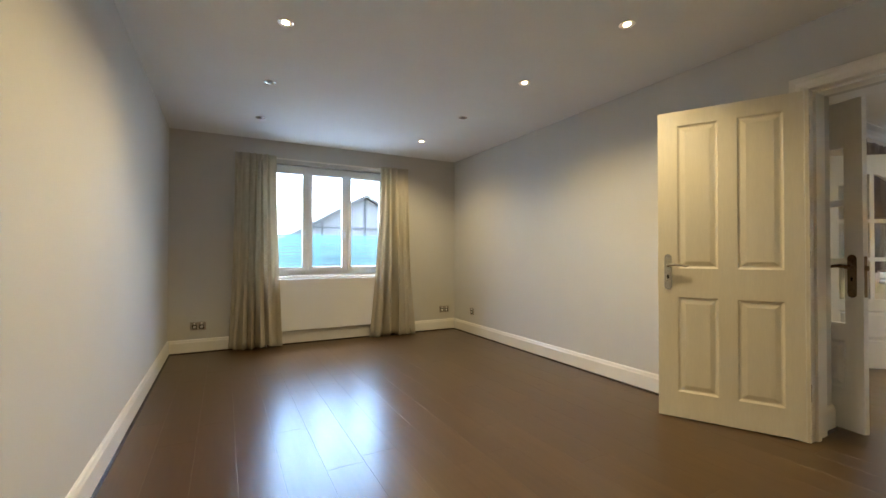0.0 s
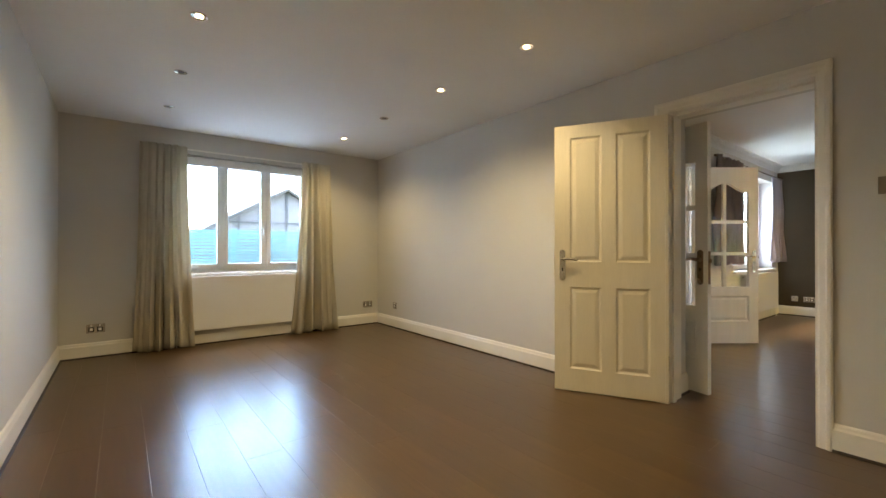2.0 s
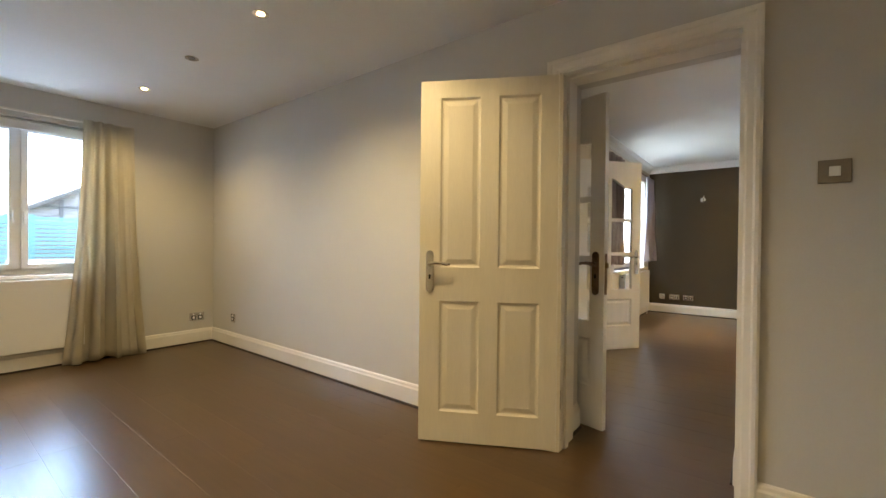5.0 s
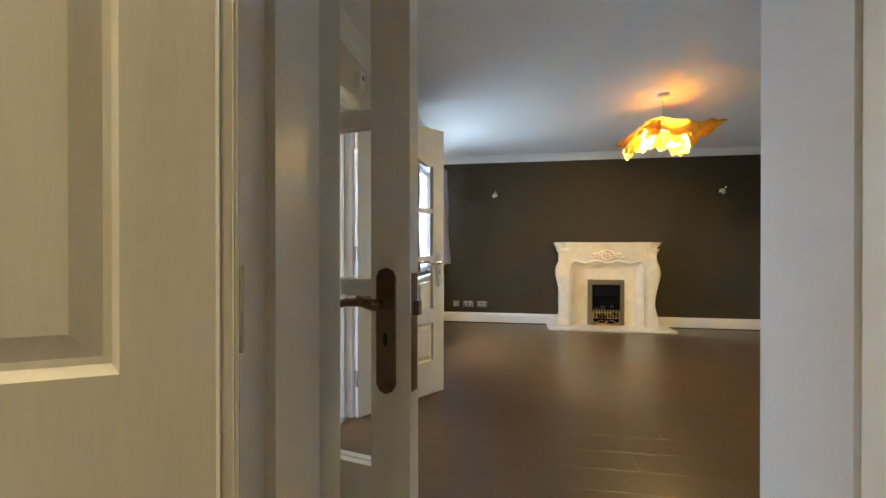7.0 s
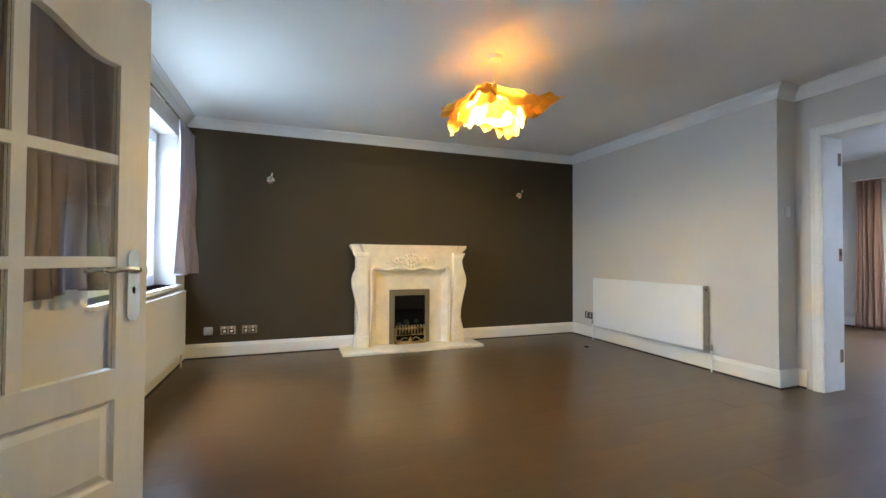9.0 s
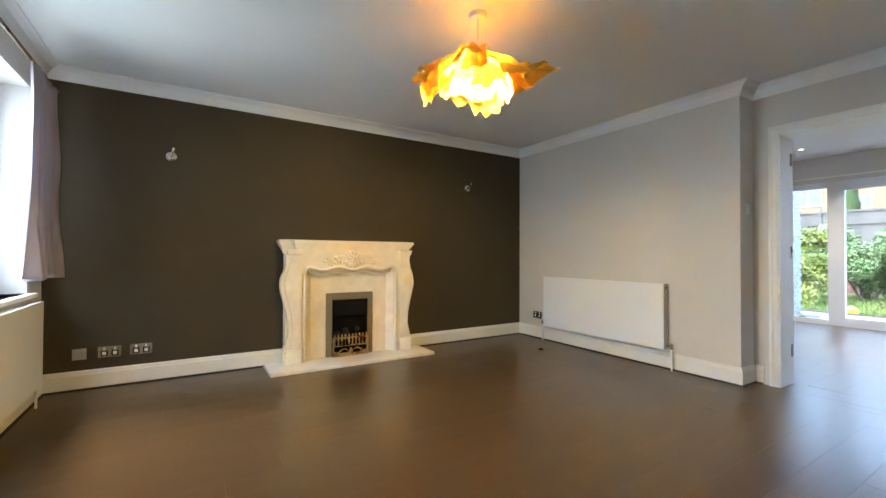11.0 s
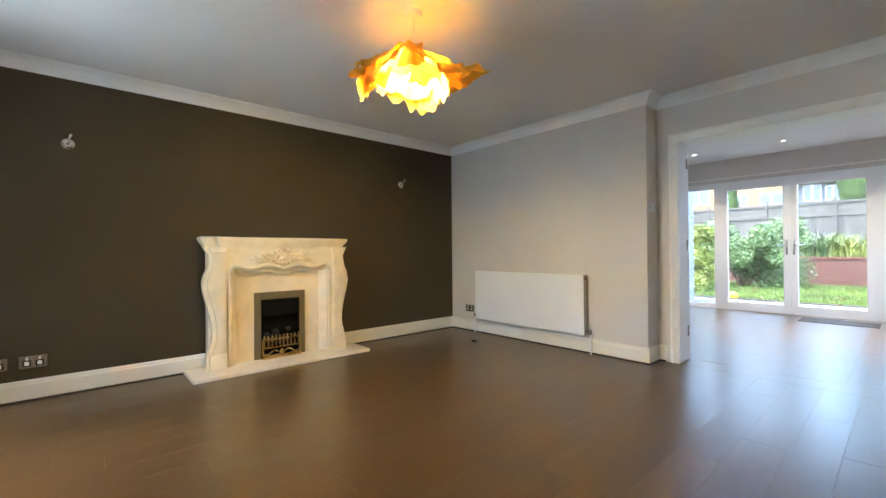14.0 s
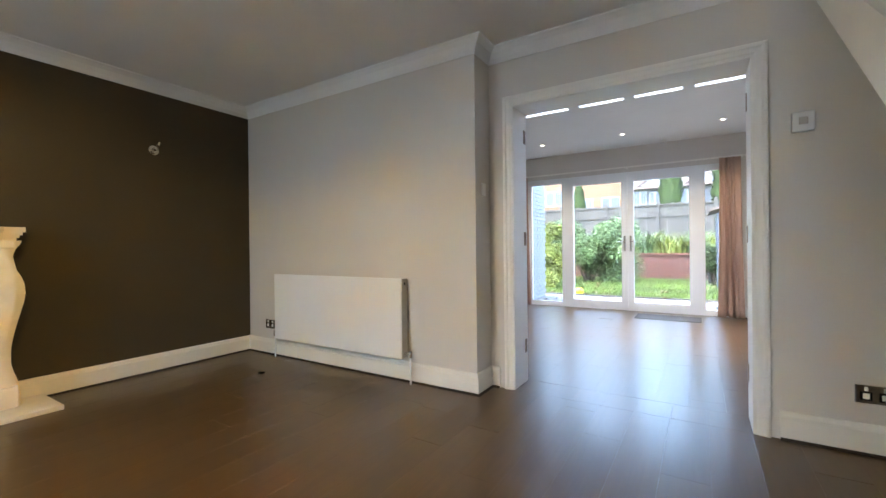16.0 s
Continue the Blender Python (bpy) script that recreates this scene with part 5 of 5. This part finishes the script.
# fence
fn = thing("garden_fence", "weathered grey-brown wooden panel fence", "fence")
for k in range(9):
    x = 0.54 + 1.9 * k - 1.9
    part("post", boxes((x - 0.05, x + 0.05, -18.55, -18.45, 0.6, 2.78)), FENCEWOOD, fn)
    if k < 8:
        for j in range(12):
            a = x + 0.06 + j * 0.149
            part("slat", boxes((a, a + 0.145, -18.51 - 0.008 * (j % 2), -18.495 - 0.008 * (j % 2), 0.7, 2.62 + 0.012 * (j * 7 % 5))), FENCEWOOD, fn)
        for z in (1.1, 2.14, 2.58):
            part("rail", boxes((x + 0.05, x + 1.85, -18.49, -18.45, z, z + 0.06)), FENCEWOOD, fn)

# shed
sh = thing("garden_shed", "dark grey timber shed with a sloping roof", "shed", pose(3.0, -13.2, -0.12))
part("body", boxes((0, 1.45, -1.5, 0, 0, 2.0)), SHEDWOOD, sh)
for k in range(13):
    part("board", boxes((-0.01, 1.46, 0.0, 0.016, 0.15 * k + 0.005, 0.15 * k + 0.146)), SHEDWOOD, sh)
    part("board", boxes((1.45, 1.466, -1.5, -0.01, 0.15 * k + 0.005, 0.15 * k + 0.146)), SHEDWOOD, sh)
part("roof", prism(bmesh.new(), [(-0.1, 2.55), (1.65, 2.0), (1.65, 2.06), (-0.1, 2.62)], "y", -1.65, 0.15), TILE, sh)


def house(name, label, x0, x1, y0, y1, z0, z1, ridge, wallmat, side, windows):
    h = thing(name, label, "house")
    part("wall", boxes((x0, x1, y0, y1, z0, z1)), wallmat, h)
    ym = (y0 + y1) / 2
    part("roof", prism(bmesh.new(), [(y0 - 0.4, z1 - 0.05), (y1 + 0.4, z1 - 0.05), (ym, ridge)], "x", x0 - 0.4, x1 + 0.4), TILE, h)
    yf = y1 if side > 0 else y0
    for a, b, c, d in windows:
        w = part("window", boxes((a, b, *sorted((yf, yf + side * 0.06)), c, d)), WHITETIMBER, h)
        n = max(2, round((b - a) / 0.7))
        for i in range(n):
            u0, u1 = a + (b - a) * i / n + 0.05, a + (b - a) * (i + 1) / n - 0.05
            part("pane", boxes((u0, u1, *sorted((yf + side * 0.061, yf + side * 0.07)), c + 0.07, d - 0.07)), SKYGLASS, w)
    return h


house("neighbour_house", "orange brick house beyond the fence", 9.3, 22, -42, -33, 1.2, 7.2, 10.5, ORANGE, 1, ((9.85, 11.1, 3.9, 4.67), (11.75, 12.45, 3.9, 4.65), (14, 16, 4.2, 5.4)))
nh = house("neighbour_house", "dark boarded house with white gables beyond the fence", -4, 8.9, -40, -31, 1.2, 4.85, 7.4, SHEDWOOD, 1, ((7.85, 8.65, 3.75, 4.7), (7.05, 7.68, 3.75, 4.6), (5.0, 6.0, 3.75, 4.6), (2.6, 3.9, 3.75, 4.6), (0.2, 1.6, 3.75, 4.6)))
for x in (7.4, 4.6, 1.8):
    part("gable", prism(bmesh.new(), [(x - 1.25, 4.75), (x + 1.25, 4.75), (x, 5.7)], "y", -31.3, -30.9), WHITETIMBER, nh)
    for s in (-1, 1):
        part("bargeboard", prism(bmesh.new(), [(x + s * 1.4, 4.72), (x, 5.8), (x, 5.62), (x + s * 1.18, 4.72)], "y", -30.9, -30.84), DARKTIMBER, nh)

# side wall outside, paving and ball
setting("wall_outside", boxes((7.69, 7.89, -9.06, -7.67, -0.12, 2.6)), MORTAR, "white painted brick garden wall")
pv = setting("pavement_terrace", boxes((2.0, 12, -9.1, -7.67, -0.12, -0.075)), MORTAR, "pale paved terrace")
ball = thing("play_ball", "small yellow ball on the grass", "ball", pose(7.2, -10.0, -0.12))
bm = bmesh.new()
bmesh.ops.create_icosphere(bm, subdivisions=3, radius=0.10)
bmesh.ops.translate(bm, verts=bm.verts, vec=(0, 0, 0.098))
part("ball", bm, YELLOW, ball, smooth=True)

# lawn edging, blades and fallen leaves
le = thing("lawn_edging", "dark weathered timber lawn edging", "edging")
for k in range(5):
    part("board", boxes((2.0 + 2 * k, 3.99 + 2 * k, -9.68, -9.62, -0.12, -0.03)), DARKTIMBER, le)


def strewn(name, label, category, count, seed, mat, x0, x1, y0, y1, z, size, upright):
    rnd = random.Random(seed)
    vs, fs = [], []
    for _ in range(count):
        p = Vector((rnd.uniform(x0, x1), y0 + (y1 - y0) * rnd.random() ** 1.4, z))
        a, s = rnd.uniform(0, 6.28), size * rnd.uniform(0.6, 1.4)
        w = Vector((math.cos(a), math.sin(a), 0)) * s
        i = len(vs)
        if upright:
            vs += [p - w * 0.09, p + w * 0.09, p + Vector((rnd.gauss(0, 0.3) * s, rnd.gauss(0, 0.3) * s, s))]
            fs.append((i, i + 1, i + 2))
        else:
            h = Vector((-math.sin(a), math.cos(a), 0)) * s * 0.6
            vs += [p - w, p - h + Vector((0, 0, s * 0.3)), p + w, p + h + Vector((0, 0, s * 0.4))]
            fs.append((i, i + 1, i + 2, i + 3))
    me = bpy.data.meshes.new(name)
    me.from_pydata(vs, [], fs)
    me.materials.append(mat)
    tagged(new(name, me), label, category, kind="stuff")


strewn("lawn_blades", "uneven blades of green lawn grass", "grass", 30000, 5, LAWN2, 3.0, 10.5, -9.7, -16.0, -0.12, 0.075, True)
strewn("fallen_leaves", "brown fallen leaves scattered on lawn and paving", "leaves", 260, 6, DRYLEAF, 3.0, 9.5, -8.2, -13.5, -0.035, 0.05, False)

# front: slatted fence, hedge and gabled house over the way
sf = thing("slatted_fence", "green-stained horizontal slat fence", "fence")
for k in range(7):
    part("post", boxes((-3.5 + 2 * k, -3.42 + 2 * k, 12.06, 12.14, -0.12, 1.63)), SLATWOOD, sf)
for k in range(19):
    part("slat", boxes((-3.5, 8.6, 12.0, 12.05, 0.0 + 0.085 * k, 0.062 + 0.085 * k)), SLATWOOD, sf)
gh = thing("gabled_house", "brick house with timbered white gable", "house", pose(6.68, 21.0, -0.12))
part("wall", boxes((-4.2, 4.2, 0, 7, 0, 1.7)), REDBRICK, gh)
part("gable", prism(bmesh.new(), [(-4.2, 1.7), (4.2, 1.7), (0, 4.1)], "y", 0.0, 0.2), GABLEBRICK, gh)
for k in range(-3, 4):
    x = k * 1.1
    part("timber", boxes((x - 0.06, x + 0.06, -0.05, -0.001, 1.75, 4.02 - abs(x) * 0.57)), DARKTIMBER, gh)
for z in (1.75, 2.45):
    w = 4.2 * (4.1 - z) / 2.4 - 0.1
    part("timber", boxes((-w, w, -0.06, -0.002, z, z + 0.10)), DARKTIMBER, gh)
for k in range(18):
    z = 1.82 + 0.12 * k
    w = 4.2 * (4.1 - z) / 2.4 - 0.12
    part("mortar_course", boxes((-w, w, -0.008, -0.0005, z, z + 0.03)), MORTAR, gh)
for s in (-1, 1):
    part("roof", prism(bmesh.new(), [(0, 4.1), (s * 4.7, 1.4), (s * 4.7, 1.55), (0, 4.25)], "y", -0.35, 7.3), TILE, gh)
fw = thing("front_garden_wall", "low red brick wall before a slatted fence", "wall", pose(2.1, 11.0, -0.12))
part("brickwork", boxes((0, 2.8, 0, 0.2, 0.0, 0.80)), REDBRICK, fw)
for k in range(10):
    part("mortar_course", boxes((0.0, 2.8, -0.003, -0.0005, 0.066 + 0.078 * k, 0.077 + 0.078 * k)), MORTAR, fw)
part("coping", boxes((-0.03, 2.83, -0.03, 0.23, 0.80, 0.86), bevel=0.008), GABLEBRICK, fw)
tree("street_tree", "small leafy tree in the front garden", -0.6, 16.5, -0.12, 3.6, 1.2, LEAF, 21, 3000, 0.09)


# ---- pieces ----
PLANKS = {}


def planks(parent, x0, x1, y0, y1, width=0.193, length=1.285, seed=1):
    """Laminate boards laid along y, cut at the walls, with fine open joints."""
    rnd = random.Random(seed)
    x = x0
    while x < x1 - 0.005:
        w = min(width, x1 - x)
        y = y0 - rnd.uniform(0, length)
        while y < y1 - 0.005:
            a, b = max(y, y0), min(y + length, y1)
            y += length
            if b - a < 0.01:
                continue
            key = (round(w, 3), round(b - a, 2))
            if key not in PLANKS:
                bm = bmesh.new()
                ww, ll, g, c, d = w - 0.0006, b - a - 0.0006, 0.0, 0.0014, 0.0003
                lo = [bm.verts.new(p) for p in ((g, g, -0.012), (ww, g, -0.012), (ww, ll, -0.012), (g, ll, -0.012))]
                mi = [bm.verts.new(p) for p in ((g, g, -d), (ww, g, -d), (ww, ll, -d), (g, ll, -d))]
                hi = [bm.verts.new(p) for p in ((g + c, g + c, 0), (ww - c, g + c, 0), (ww - c, ll - c, 0), (g + c, ll - c, 0))]
                for r, s in ((lo, mi), (mi, hi)):
                    for k in range(4):
                        bm.faces.new((r[k], r[(k + 1) % 4], s[(k + 1) % 4], s[k]))
                bm.faces.new(hi)
                me = bpy.data.meshes.new("plank")
                bm.to_mesh(me)
                bm.free()
                me.materials.append(PLANK)
                PLANKS[key] = me
            ob = new("plank", PLANKS[key])
            ob.location = (x, a, 0)
            ob.parent = parent
        x += w


fa = setting("floor_front", boxes((AX0, AX1, AY0, AY1, -0.1, -0.008)), UNDER, "dark brown laminate plank floor")
planks(fa, AX0, AX1, AY0, AY1, seed=3)
fdw = setting("floor_doorway", boxes((AX1, BX0, DY0 - 0.035, DY1 + 0.035, -0.1, -0.008)), UNDER, "dark brown laminate plank floor")
planks(fdw, AX1, BX0, DY0 - 0.035, DY1 + 0.035, seed=4)
fb = setting("floor_lounge", boxes((BX0, BX1, JY, BY1, -0.1, -0.008)), UNDER, "dark brown laminate plank floor")
planks(fb, BX0, BX1, JY, BY1, seed=5)
fc = setting("floor_garden_room", boxes((CX0, CX1, CY0, CY1, -0.1, -0.008), (OX0, OX1, CY1, JY, -0.1, -0.008), (PX0, PX1, CY0 - 0.3, CY0, -0.1, -0.008)), UNDER, "dark brown laminate plank floor")
planks(fc, CX0, CX1, CY0, CY1, seed=6)
planks(fc, OX0, OX1, CY1, JY, seed=7)
fh = setting("floor_hall", boxes((BX0, HALLX, HY, HALLY + 0.2, -0.1, -0.008), (HX0, HX1, BY1, HY, -0.1, -0.008)), UNDER, "dark brown laminate plank floor")
planks(fh, BX0, HALLX, HY, HALLY, seed=8)
planks(fh, HX0, HX1, BY1, HY, seed=9)

for r in range(10):
    for c in range(24):
        ob = new("brick", brick_me)
        ob.location = (4.2 + 0.225 * c + 0.112 * (r % 2), -16.035, -0.08 + 0.076 * r)
        ob.parent = bw
for r in range(4):
    for c in range(18):
        me = bpy.data.meshes.get("flagstone")
        if me is None:
            bmx = boxes((0.006, 0.444, 0.006, 0.444, -0.075, -0.045), bevel=0.004)
            me = bpy.data.meshes.new("flagstone")
            bmx.to_mesh(me)
            bmx.free()
            me.materials.append(FLAG)
        ob = new("flagstone", me)
        ob.location = (3.0 + 0.45 * c, -9.53 + 0.45 * r, 0)
        ob.parent = pv
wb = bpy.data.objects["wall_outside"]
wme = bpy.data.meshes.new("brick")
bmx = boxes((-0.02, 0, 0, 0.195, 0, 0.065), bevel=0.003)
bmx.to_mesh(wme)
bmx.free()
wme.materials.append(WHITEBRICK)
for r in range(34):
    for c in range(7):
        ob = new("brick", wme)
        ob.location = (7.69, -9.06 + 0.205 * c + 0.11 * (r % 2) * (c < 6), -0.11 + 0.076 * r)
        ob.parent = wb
